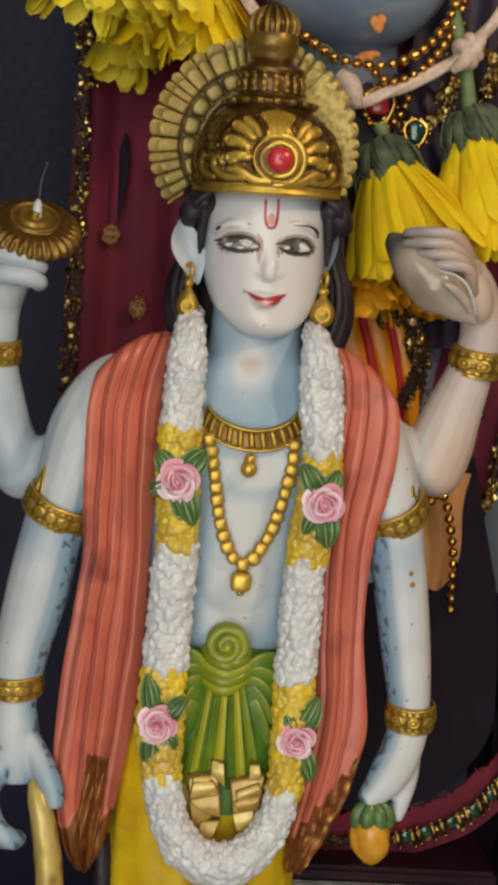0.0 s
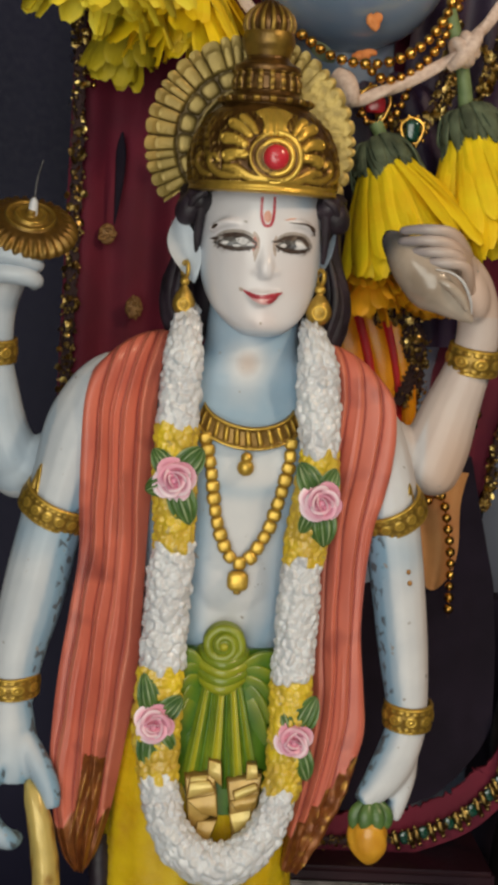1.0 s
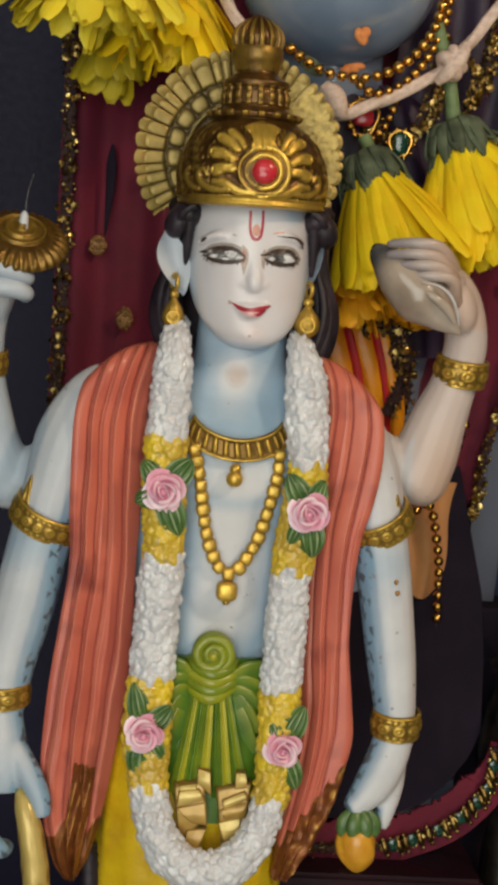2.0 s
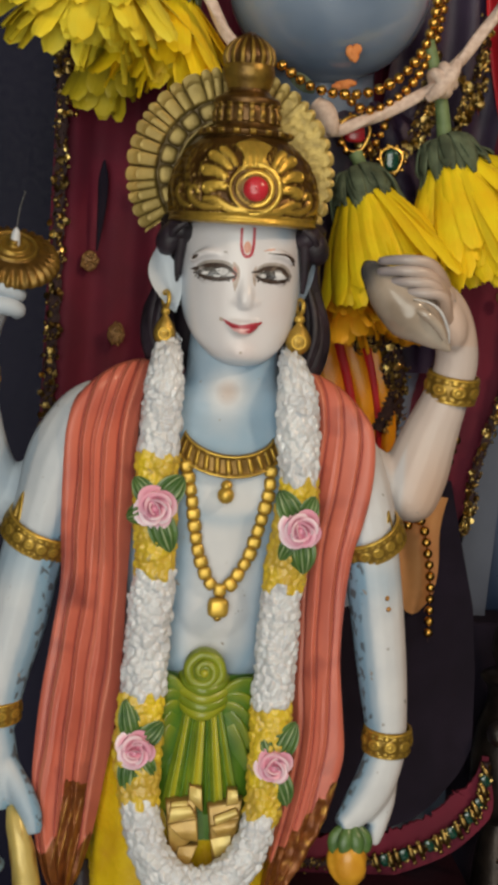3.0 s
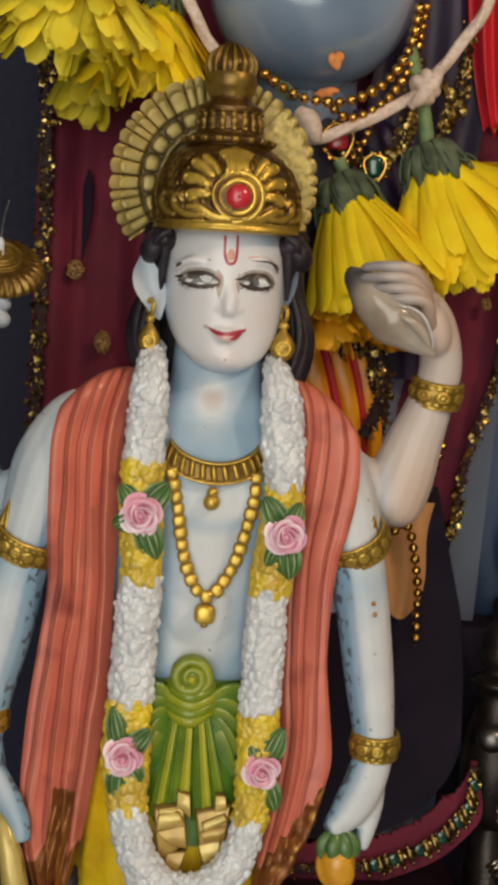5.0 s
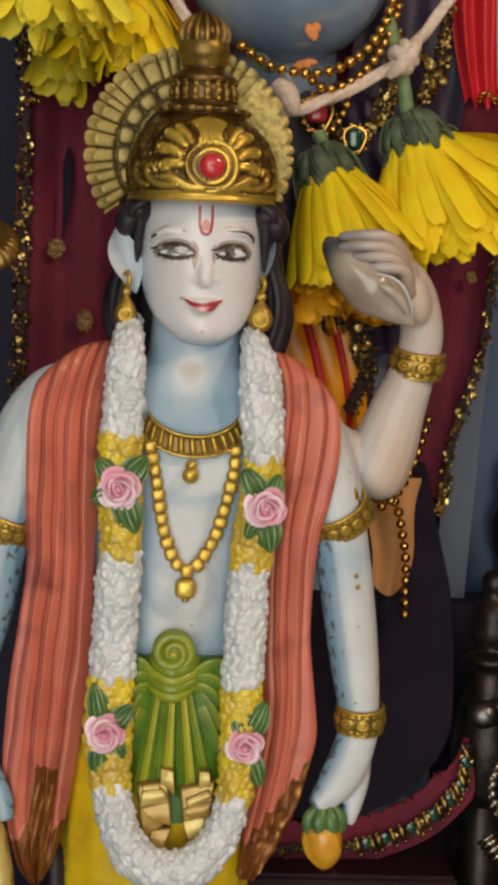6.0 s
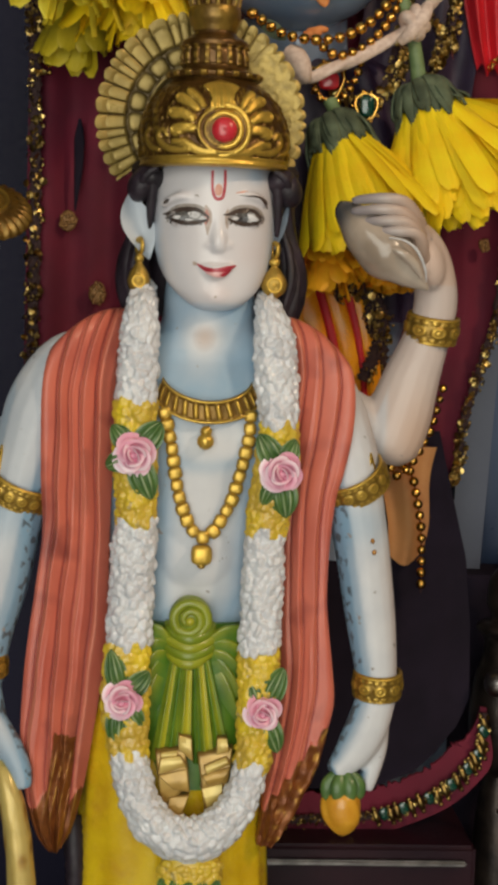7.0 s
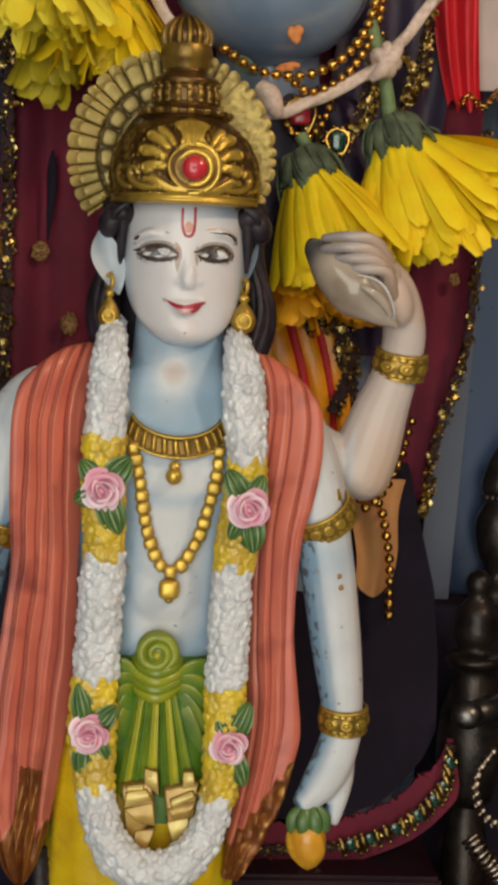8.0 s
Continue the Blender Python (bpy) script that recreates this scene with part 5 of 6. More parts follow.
statue.column([(-60, 0, 30, 78, 48), (-57, 0, 30, 80, 50), (-48, 0, 30, 78, 48), (-46, 0, 30, 70, 42)], K["base"], seg=64)

# mace in the lowered hand, bud in the other, shell and disc in the raised ones
mace = [(-72.5, 4, 142, 1.6), (-70.2, -1, 137, 3.6), (-67.4, -3.5, 128, 4.6), (-65.0, -4, 116, 5.0), (-63.2, -4, 100, 5.2), (-61, -3, 60, 5.8), (-60, 0, 0, 9), (-60, 0, -40, 12)]
rows = spline(mace, 5)
turn = np.linspace(0, 2 * np.pi, 36, endpoint=False)
# blotched gilding, plus shade painted down one side of the shaft
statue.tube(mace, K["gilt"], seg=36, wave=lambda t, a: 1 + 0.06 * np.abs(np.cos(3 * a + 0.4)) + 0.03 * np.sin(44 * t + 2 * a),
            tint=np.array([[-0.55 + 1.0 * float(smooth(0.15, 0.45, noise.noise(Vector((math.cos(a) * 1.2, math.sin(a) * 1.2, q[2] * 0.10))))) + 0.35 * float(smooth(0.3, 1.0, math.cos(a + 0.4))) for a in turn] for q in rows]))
statue.column([(112.5, 63.5, 3, 0.8, 0.8), (114.5, 63.5, 3, 3.6, 3.4), (119, 63, 3, 6.8, 6.2), (124, 62.6, 3, 7.8, 7.0), (129, 62.6, 3, 7.0, 6.5), (134, 63, 4, 4, 4)], K["bud"], seg=48,
              wave=lambda zz, a: 0.93 + 0.17 * np.mod((1.5 * a + 0.6 + 0.06 * (zz - 120)) / np.pi, 1.0) ** 0.6)
for k, a in enumerate((-2.6, -1.9, -1.2, -0.5)):
    px, py = 62.8 + 6.6 * math.cos(a), 4 + 6.0 * math.sin(a)
    statue.tube([(62.8 + 3 * math.cos(a), 4 + 3 * math.sin(a), 139, 1.6), (px, py, 134.5, 3.0, 1.6), (px + 0.6 * math.cos(a), py + 0.4 * math.sin(a), 130, 2.4, 1.3), (px, py, 127 + (k % 2) * 1.5, 0.5)], K["leaf"], seg=12, tint=0.06)
shell = [(55.5, 24, 363, 1.6), (57.5, 22, 360, 5.0), (62.5, 20, 355, 8.0), (69, 18.5, 348.5, 10.6), (76, 17.5, 342.5, 10.4), (82, 16.5, 337.5, 7.0), (87.5, 16, 332.8, 3.2), (90.5, 16, 330.3, 0.8)]
rows = spline(shell, 5)
statue.tube(shell, K["shell"], seg=30, n=5, tint=np.repeat(smooth(64, 57.5, rows[:, 0])[:, None], 30, 1), caps=False, wave=lambda t, a: 1 + 0.03 * np.sin(26 * t))
statue.tube([(73, 7.0, 349.8, 0.25), (79, 6.6, 348.8, 0.4), (84, 7.0, 345.4, 0.6), (87.8, 9.6, 338.8, 0.55), (89.2, 12.4, 333.4, 0.25)], K["eye"], seg=10)
statue.tube([(70, 10.0, 346.6, 0.5), (77, 7.4, 344.6, 1.8), (83, 8.4, 340.4, 2.0), (87, 11, 335, 1.0)], K["shell"], seg=12)

disc = [(0.2, 5.2), (1.5, 5.0), (2.0, 3.2), (4.6, 3.0), (5.2, 3.8), (6.2, 3.9), (6.9, 2.6), (8.4, 2.4), (9.0, 3.1), (9.8, 3.1), (10.4, 1.9), (12.0, 1.6), (15.8, 0.2), (18.6, -2.0), (19.2, -3.8), (18.2, -4.6), (10, -3.0), (0.2, -3.0)]
dp = spline(disc, 3)
a = np.linspace(0, 2 * np.pi, 240, endpoint=False)
tip = np.array(Euler((radians(35), radians(9), 0)).to_matrix())
g = []
for r_, h_ in dp:
    flute = smooth(13.5, 16.5, r_) * np.cos(30 * a)
    rad_ = r_ + 0.35 * flute * (r_ > 15)
    g.append(np.stack([rad_ * np.cos(a), rad_ * np.sin(a), h_ + 0.55 * flute], 1))
g = np.array(g)
ti = np.repeat(smooth(1.5, 3.6, dp[:, 1])[:, None] * 0.30 + 0.05 + 0.12 * smooth(13, 18, dp[:, 0])[:, None], 240, 1)
statue.grid(g @ tip.T + (-85.0, 29.0, 358.2), K["gold"], wrap_v=True, tint=ti)
statue.column([(360, -84.2, 28.0, 2.0, 2.0), (363, -84.0, 27.8, 1.9, 1.9), (366, -83.8, 27.6, 1.5, 1.5), (367.5, -83.8, 27.6, 0.4, 0.4)], K["skin"], seg=16)
statue.tube([(-83.6, 28, 366, 0.35), (-83, 28, 374, 0.35), (-81.0, 28, 382, 0.35)], K["iris"], seg=6)

thing("deity_statue", statue, SLOTS, "painted marble deity statue with gilt crown and coral shawl", "statue")

# ---- the niche and the room round it ----


def box(x0, x1, y0, y1, z0, z1, slot=0, bevel=0.0):
    s = Shape()
    bm = bmesh.new()
    bmesh.ops.create_cube(bm, size=1)
    for v in bm.verts:
        v.co = ((x0 + x1) / 2 + v.co.x * (x1 - x0), (y0 + y1) / 2 + v.co.y * (y1 - y0), (z0 + z1) / 2 + v.co.z * (z1 - z0))
    if bevel:
        bmesh.ops.bevel(bm, geom=bm.edges[:], offset=bevel, segments=3, affect="EDGES")
    bm.verts.ensure_lookup_table()
    bm.verts.index_update()
    s.add([v.co[:] for v in bm.verts], [tuple(v.index for v in f.verts) for f in bm.faces], slot, False)
    bm.free()
    return s


thing("floor", box(-420, 540, -90, 330, -80, -60), ["lacquer"], "dark maroon lacquered shelf of the shrine niche", "shelf", kind="structure")
thing("wall_back", box(-420, 540, 310, 330, -60, 1000), ["navy"], "dark navy glossy back panel of the niche", "wall", kind="structure")
thing("wall_left", box(-440, -420, -220, 330, -80, 1020), ["navy"], "dark navy side panel of the niche", "wall", kind="structure")
thing("wall_right", box(540, 560, -220, 330, -80, 1020), ["navy"], "dark navy side panel of the niche", "wall", kind="structure")
thing("ceiling", box(-420, 540, -220, 330, 1000, 1020), ["navy"], "dark navy top panel of the niche", "ceiling", kind="structure")
thing("room_floor", box(-2600, 2600, -3600, 2000, -1000, -950), ["tile"], "grey stone floor of the room", "floor", kind="structure")
thing("room_wall_north", box(-2600, 2600, 1900, 2000, -950, 1800), ["plaster"], "cream plastered wall", "wall", kind="structure")
thing("room_wall_south", box(-2600, 2600, -3600, -3500, -950, 1800), ["plaster"], "cream plastered wall", "wall", kind="structure")
thing("room_wall_west", box(-2700, -2600, -3600, 2000, -950, 1800), ["plaster"], "cream plastered wall", "wall", kind="structure")
thing("room_wall_east", box(2600, 2700, -3600, 2000, -950, 1800), ["plaster"], "cream plastered wall", "wall", kind="structure")
thing("room_ceiling", box(-2700, 2700, -3600, 2000, 1800, 1850), ["plaster"], "cream plastered ceiling", "ceiling", kind="structure")
thing("shrine_plinth", box(-420, 540, -80, 330, -950, -81), ["lacquer"], "dark maroon lacquered plinth under the niche", "plinth", kind="structure")


# ---- cloth, trim, beads ----


def sheet(fn, nu, nv, thick, slot=0):
    """A cloth with thickness from fn(u, v), both 0 to 1."""
    s = Shape()
    front = np.array([[fn(i / nu, j / nv) for j in range(nv + 1)] for i in range(nu + 1)])
    back = front + (0, thick, 0)
    s.grid(front, slot)
    s.grid(back, slot, flip=True)
    for k in (0, -1):
        s.grid(np.stack([front[k], back[k]], 1), slot)
        s.grid(np.stack([front[:, k], back[:, k]], 1), slot)
    return s


def trim(name, path, width, count, seed, label, parent, gems=0):
    """Braid with loose sequins and beads sewn along it."""
    r = np.random.RandomState(seed)
    p = spline(path, 24)
    braid = Shape()
    nrm_ = []
    for i in range(len(p)):
        d = p[min(i + 1, len(p) - 1)] - p[max(i - 1, 0)]
        d = d / np.linalg.norm(d)
        s = np.cross(d, (0, 1, 0))
        nrm_.append(s / np.linalg.norm(s))
    nrm_ = np.array(nrm_)
    g = []
    for i in range(len(p)):
        edge = 1 + 0.18 * math.sin(i * 1.3) + 0.10 * math.sin(i * 3.1)
        g.append([p[i] + nrm_[i] * width * 0.25 * q * edge + np.array([0, -1.2 * math.cos(q * 1.4) - 0.5 * math.cos(9 * q + i), 0]) for q in np.linspace(-1, 1, 9)])
    braid.grid(g, 0)
    g2 = [[row[0] + np.array([0, 1.5, 0]), row[-1] + np.array([0, 1.5, 0])] for row in g]
    braid.grid(g2, 0, flip=True)
    b = part("braid", braid, ["trim"], parent, "brown-gold braid")
    loose = Shape()
    for k in range(count):
        i = r.randint(0, len(p))
        c = p[i] + nrm_[i] * r.uniform(-0.38, 0.38) * width + np.array([0, -r.uniform(1.0, 3.0), r.uniform(-1, 1)])
        if r.rand() < 0.55:
            a = np.linspace(0, 2 * np.pi, 7)[:-1]
            rad = r.uniform(0.7, 1.5) * (gems or 1)
            q = np.array(Euler((r.uniform(0.9, 2.2), r.uniform(-0.7, 0.7), r.uniform(0, 6))).to_matrix())
            v = np.vstack([np.stack([rad * np.cos(a), rad * np.sin(a), 0 * a], 1), [[0, 0, 0.35]]]) @ q.T + c
            loose.add(v, [(j, (j + 1) % 6, 6) for j in range(6)], 0, False)
        else:
            loose.ell(c, np.array((r.uniform(0.4, 0.9), r.uniform(0.4, 0.8), r.uniform(0.4, 1.1))) * (gems or 1), 0, sub=1)
    part("sequin_edging", loose, ["sequin"], b, "small gold sequins and beads", kind="stuff")
    return b


# maroon cape behind
def cape_edge(z):
    return float(np.interp(z, [225, 242, 278, 319, 365, 400, 520], [122, 131, 139, 148, 153, 152, 148]))


def cape(u, v):
    z = 225 + 295 * v
    x0, x1 = -79.5, cape_edge(z)
    x = x0 + (x1 - x0) * u
    y = 162 + 3.0 * math.sin(x * 0.14 + 0.006 * z) + 2.0 * math.sin(x * 0.31 + 1.0) - 8 * math.exp(-((x + 80) / 14) ** 2) * smooth(440, 300, z) * 0.3
    return (x, y, z)


cape_ob = thing("velvet_cape", None, [], "maroon velvet cape with gold sequin border hanging behind the idol", "cape")
part("cloth", sheet(cape, 150, 60, 2.0), ["velvet"], cape_ob)
trim("edge", [(-76.5, 155, 500), (-76.5, 151, 450), (-75.5, 149, 415), (-75, 152, 380), (-75, 154, 340), (-75.5, 155, 300), (-76, 155, 262), (-76, 157, 228)], 11, 360, 1, "", cape_ob, 1.35)
trim("edge", [(152.5, 156, 424), (153, 156, 400), (152, 156, 365), (148.5, 156, 319), (141, 156, 290), (134, 156, 262), (133, 155, 244), (128, 155, 236)], 8, 300, 2, "", cape_ob, 1.3)


def motif(c, size, seed):
    r = np.random.RandomState(seed)
    s = Shape()
    for k in range(26):
        a, d = r.uniform(0, 6.28), size * math.sqrt(r.rand())
        s.ell((c[0] + d * math.cos(a) * 0.8, c[1] - 0.6, c[2] + d * math.sin(a)), (r.uniform(0.6, 1.2), 0.6, r.uniform(0.6, 1.2)), 0, sub=1)
    s.ell((c[0], c[1] + 0.4, c[2]), (size * 0.8, 0.8, size), 0, sub=2)
    return s


for k, (c, sz) in enumerate((((-59.5, 156.5, 357), 5.2), ((-45, 157, 323), 5.4), ((-39, 158, 390), 4.0), ((141, 157, 352), 3.0))):
    part("motif", motif(c, sz, k), ["motif"], cape_ob, "dull gold embroidered motif")
slit = Shape()
slit.tube([(-55, 158.0, 405, 0.6, 0.6), (-55, 157.0, 396, 2.4, 0.8), (-55, 156.8, 384, 2.2, 0.8), (-55.6, 157.0, 373, 1.4, 0.7), (-56.4, 158.2, 362, 0.4, 0.4)], 0, seg=12)
part("ribbon", slit, ["blackcloth"], cape_ob, "narrow dark ribbon")

# the large idol of polished black stone
idol = Shape()
idol.ell((43, 120, 491), (47, 42, 47), 0, sub=4)
idol.column([(80, 55, 195, 88, 38), (160, 55, 190, 84, 40), (230, 55, 178, 62, 36), (290, 52, 168, 50, 32), (340, 50, 166, 62, 30), (390, 50, 162, 60, 28), (412, 48, 155, 44, 26), (430, 45, 148, 27, 24), (470, 44, 140, 24, 24)], 0, seg=64)
idol.ell((43, 132, 548), (52, 46, 40), 0, sub=3)
for c, sz, sd in (((51.5, 86.0, 453.4), (3.2, 4.0), 3), ((50.5, 104.0, 441.6), (5.0, 2.4), 4)):
    r = np.random.RandomState(sd)
    for k in range(9):
        idol.ell((c[0] + r.uniform(-0.5, 0.5) * sz[0], c[1] + r.uniform(-0.1, 0.6), c[2] + r.uniform(-0.5, 0.5) * sz[1]), (sz[0] * r.uniform(0.5, 0.8), 1.1, sz[1] * r.uniform(0.5, 0.8)), 1, sub=2)
thing("stone_idol", idol, ["stone", "paste"], "large polished black stone idol with dabs of orange sandal paste", "statue")

# purple bodice on the idol
def bodice(u, v):
    a = math.pi * (1.05 + 0.9 * u)
    z = 440 - 126 * v
    rx, ry = float(np.interp(z, [314, 390, 420, 432, 440], [66, 66, 56, 46, 30])), float(np.interp(z, [314, 390, 432, 440], [34, 36, 38, 30]))
    k = 1 + 0.02 * math.sin(26 * a + 0.05 * z)
    return (50 + rx * k * math.cos(a), 165 + (ry + 3) * k * math.sin(a), z)


thing("idol_bodice", sheet(bodice, 90, 40, 1.5), ["purple"], "dark purple silk bodice draped on the black stone idol", "garment")

thing("idol_stole", sheet(lambda u, v: (74 + 56 * u + 4 * math.sin(5 * v), 149 + 2.5 * math.sin(u * 16 + v), 520 - 140 * v - 10 * u * v), 50, 30, 1.5), ["purple"], "dark purple silk stole over the idol's shoulder", "garment")

# black skirt with a curved maroon and gold hem
HEM = spline([(-60, 88), (-30, 80), (0, 77), (40, 77.5), (70, 79.5), (94, 83), (108, 87), (125, 94.5), (137, 105), (143.5, 115), (146, 133)], 12)


def hem_at(u, off):
    """A point of the hem curve at u, off millimetres inwards of it."""
    k = u * (len(HEM) - 1)
    i = min(int(k), len(HEM) - 2)
    p = HEM[i] + (HEM[i + 1] - HEM[i]) * (k - i)
    d = HEM[i + 1] - HEM[i]
    d = d / np.linalg.norm(d)
    q = p + np.array([-d[1], d[0]]) * off * (1 - 0.85 * float(smooth(0.84, 1.0, u)))
    return (q[0], 121 + 0.0006 * (q[0] - 60) ** 2 + 24 * float(smooth(100, 210, q[1])), q[1] - 2.2 * float(smooth(60, 100, q[0])))


def skirt_cloth(u, v):
    z = 92 + 170 * v
    x1 = float(np.interp(z, [92, 100, 110, 122, 135, 170, 200, 262], [90, 112, 123, 133, 139, 140, 138, 122]))
    x = -50 + (x1 + 50) * u
    return (x, 123.5 + 0.0006 * (x - 60) ** 2 + 24 * float(smooth(100, 210, z)) + 0.5 * math.sin(x * 0.35), z)


skirt = thing("idol_skirt", None, [], "black skirt with a ragged maroon band and gold sequin hem", "garment")
part("cloth", sheet(skirt_cloth, 80, 40, 2.0), ["blackcloth"], skirt)
part("band", sheet(lambda u, v: hem_at(u, 12 + 2.2 * noise.noise(Vector((u * 60, 0, 0))) * (1 - v) - 22 * v), 260, 10, 2.0), ["velvet"], skirt, "ragged maroon velvet band")
trim("edge", [tuple(np.array(hem_at(u, 0)) + (0, -3, 0)) for u in np.linspace(0.25, 0.99, 22)], 8.0, 300, 5, "", skirt)
for k, u in enumerate(np.linspace(0.50, 0.97, 21)):
    s = Shape()
    c = np.array(hem_at(u, 0)) + (0, -5.0, 0.6 * math.sin(k * 2.1))
    tilt = math.radians(-8 - 26 * u)
    if k % 3 == 1:
        s.add((cube_ball * (2.1, 1.2, 3.2)) @ np.array(Euler((0, tilt, 0)).to_matrix()).T + c, ICO[3][1], 0)
    else:
        dx, dz = 3.8 * math.sin(tilt), 3.8 * math.cos(tilt)
        s.tube([(c[0] - dx, c[1], c[2] - dz, 1.0), (c[0], c[1] - 0.8, c[2], 1.5), (c[0] + dx, c[1], c[2] + dz, 1.0)], 0, seg=10)
        s.ell(c + (dx * 1.1, -0.6, dz * 1.1), (1.2, 1.0, 1.2), 0, sub=2)
        s.ell(c - (dx * 1.1, 0.6, dz * 1.1), (1.2, 1.0, 1.2), 0, sub=2)
    part("bead", s, ["emerald" if k % 3 == 1 else "dullgold"], skirt, "dark green stone" if k % 3 == 1 else "")

# apricot cloth end and striped orange drape
thing("apricot_cloth", sheet(lambda u, v: (94 + 25 * u - 7 * u * v + 2 * v - 1.5 * math.sin(6 * v), 138 + 1.4 * math.sin(9 * u) + 1.0 * math.sin(5 * v + 3 * u),
                                           255 - 50 * v - 7 * v * math.sin(3.1 * u)), 30, 40, 2.0), ["apricot"], "plain apricot cotton cloth end hanging under a raised arm", "cloth")
drape = thing("orange_drape", None, [], "shiny orange silk drape with red stripes", "cloth")
for k, (x0, x1, w0, tone) in enumerate(((50, 62, 7.5, "orange"), (58.5, 69, 3.0, "redcloth"), (63.5, 76, 6.0, "orange"), (71.5, 80.5, 2.7, "redcloth"), (74.5, 85, 5.0, "orange"), (44, 54, 6, "orange"))):
    s = Shape()
    s.tube([(x0 - 2, 131, 346, w0 * 0.8, 4), (x0, 129, 330, w0, 5), ((x0 + x1) / 2 + 1, 127, 308, w0, 5.5), (x1, 128, 288, w0 * 0.9, 5), (x1 + 1, 132, 272, w0 * 0.6, 4)], 0, seg=20,
           wave=lambda t, a: 1 + 0.05 * np.sin(5 * a + 6 * t))
    part("fold" if tone == "orange" else "stripe", s, [tone], drape, "" if tone == "orange" else "red stripe")
cord_trim = thing("sequin_border", None, [], "knotted brown-gold sequin border hanging on the idol", "trim")
trim("edge", [(78, 134, 352), (80, 134, 335), (86, 134, 318), (90, 134, 302), (88, 134, 286), (84, 135, 270)], 12, 150, 7, "", cord_trim)
lace = thing("sequin_border", None, [], "crumpled gold sequin border on dark purple silk", "trim")
trim("edge", [(56, 121, 425), (66, 119, 414), (76, 118, 410), (84, 119, 420), (90, 122, 440), (94, 124, 462)], 8, 108, 8, "", lace, 1.5)
lace2 = thing("sequin_border", None, [], "crumpled gold and red sequin border", "trim")
trim("edge", [(104, 126, 420), (108, 124, 432), (112, 124, 446), (116, 126, 462), (117, 126, 480)], 8, 99, 9, "", lace2, 1.5)
lace3 = thing("sequin_border", None, [], "crumpled gold sequin border in dark red cloth", "trim")
trim("edge", [(116.0, 118.0, 462.0), (115.0, 118.0, 456.0), (114.0, 118.0, 448.0), (114.0, 118.0, 442.0), (112.0, 118.0, 437.0)], 7, 67, 21, "", lace3, 1.5)
lace4 = thing("sequin_border", None, [], "gold sequin border beside a fresh flower", "trim")
trim("edge", [(104.0, 118.0, 453.0), (107.0, 118.0, 447.0), (109.0, 118.0, 441.0), (108.0, 118.0, 434.0), (106.0, 118.0, 430.0)], 7, 67, 22, "", lace4, 1.5)
lace5 = thing("sequin_border", None, [], "gold sequin border behind gem brooches", "trim")
trim("edge", [(91.0, 118.0, 438.0), (93.0, 118.0, 432.0), (90.0, 118.0, 425.0), (89.0, 118.0, 418.0)], 7, 63, 23, "", lace5, 1.5)
lace6 = thing("sequin_border", None, [], "knotted dark gold sequin border beside an orange drape", "trim")
trim("edge", [(65.0, 122.0, 326.0), (73.0, 122.0, 330.0), (79.0, 122.0, 328.0), (86.0, 122.0, 321.0), (88.0, 122.0, 312.0), (85.0, 122.0, 300.0), (80.0, 122.0, 287.0)], 13, 70, 31, "", lace6, 1.3)
lace7 = thing("sequin_border", None, [], "loose end of dark gold sequin braid", "trim")
trim("edge", [(75.0, 122.0, 334.0), (81.0, 122.0, 324.0), (83.0, 122.0, 311.0), (89.0, 122.0, 306.0)], 9, 40, 32, "", lace7, 1.3)
# red enamel and green stone brooches
for c, tone, big in (((58, 112, 421.5), "redcloth", 4.6), ((75.5, 112, 411), "emerald", 3.4)):
    br = thing("brooch", None, [], "gilt brooch with a red stone" if tone == "redcloth" else "gilt brooch with a green stone", "brooch", "brooches on the idol")
    s = Shape()
    s.add(cube_ball * (big, 2.2, big * (0.85 if tone == "redcloth" else 1.5)) + np.array(c), ICO[3][1], 0)
    part("gemstone", s, ["red" if tone == "redcloth" else "emerald"], br)
    s = Shape()
    a_ = np.linspace(0, 2 * np.pi, 24, endpoint=False)
    s.tube([(c[0] + big * 1.45 * math.cos(a) * (1 + 0.1 * math.sin(3 * a)), c[1] + 0.6, c[2] + big * 1.75 * math.sin(a), 1.1) for a in np.append(a_, a_[0])], 0, seg=8, n=2)
    part("setting", s, ["bead"], br)
    for k in range(10):
        a = k * 0.628
        s = Shape()
        s.ell((c[0] + big * 1.9 * math.cos(a), c[1] + 0.4, c[2] + big * 2.0 * math.sin(a)), (1.0, 1.0, 1.0), 0, sub=2)
        part("bead", s, ["bead"], br)


def strand(path, radius, gap, label, group):
    """A string of round gold beads; every bead a part."""
    p = spline(path, 30)
    ob = thing("bead_necklace", None, [], label, "necklace", group)
    s = Shape()
    s.tube([(*q, 0.35) for q in p[::5]], 0, seg=6, n=1)
    part("thread", s, ["trim"], ob)
    unit = Shape()
    unit.ell((0, 0, 0), (radius, radius, radius), 0, sub=2)
    me = unit.mesh("bead", ["bead"])
    ln = np.concatenate([[0], np.cumsum(np.linalg.norm(np.diff(p, axis=0), axis=1))])
    for d in np.arange(0, ln[-1], gap):
        q = [np.interp(d, ln, p[:, k]) for k in range(3)]
        o = part("bead", me, [], ob)
        o.matrix_basis = Matrix.LocRotScale(Vector(q) * 0.001, Euler((d, d * 2, d * 3)), Vector((1, 1, 1)) * random.uniform(0.85, 1.1))
    return ob


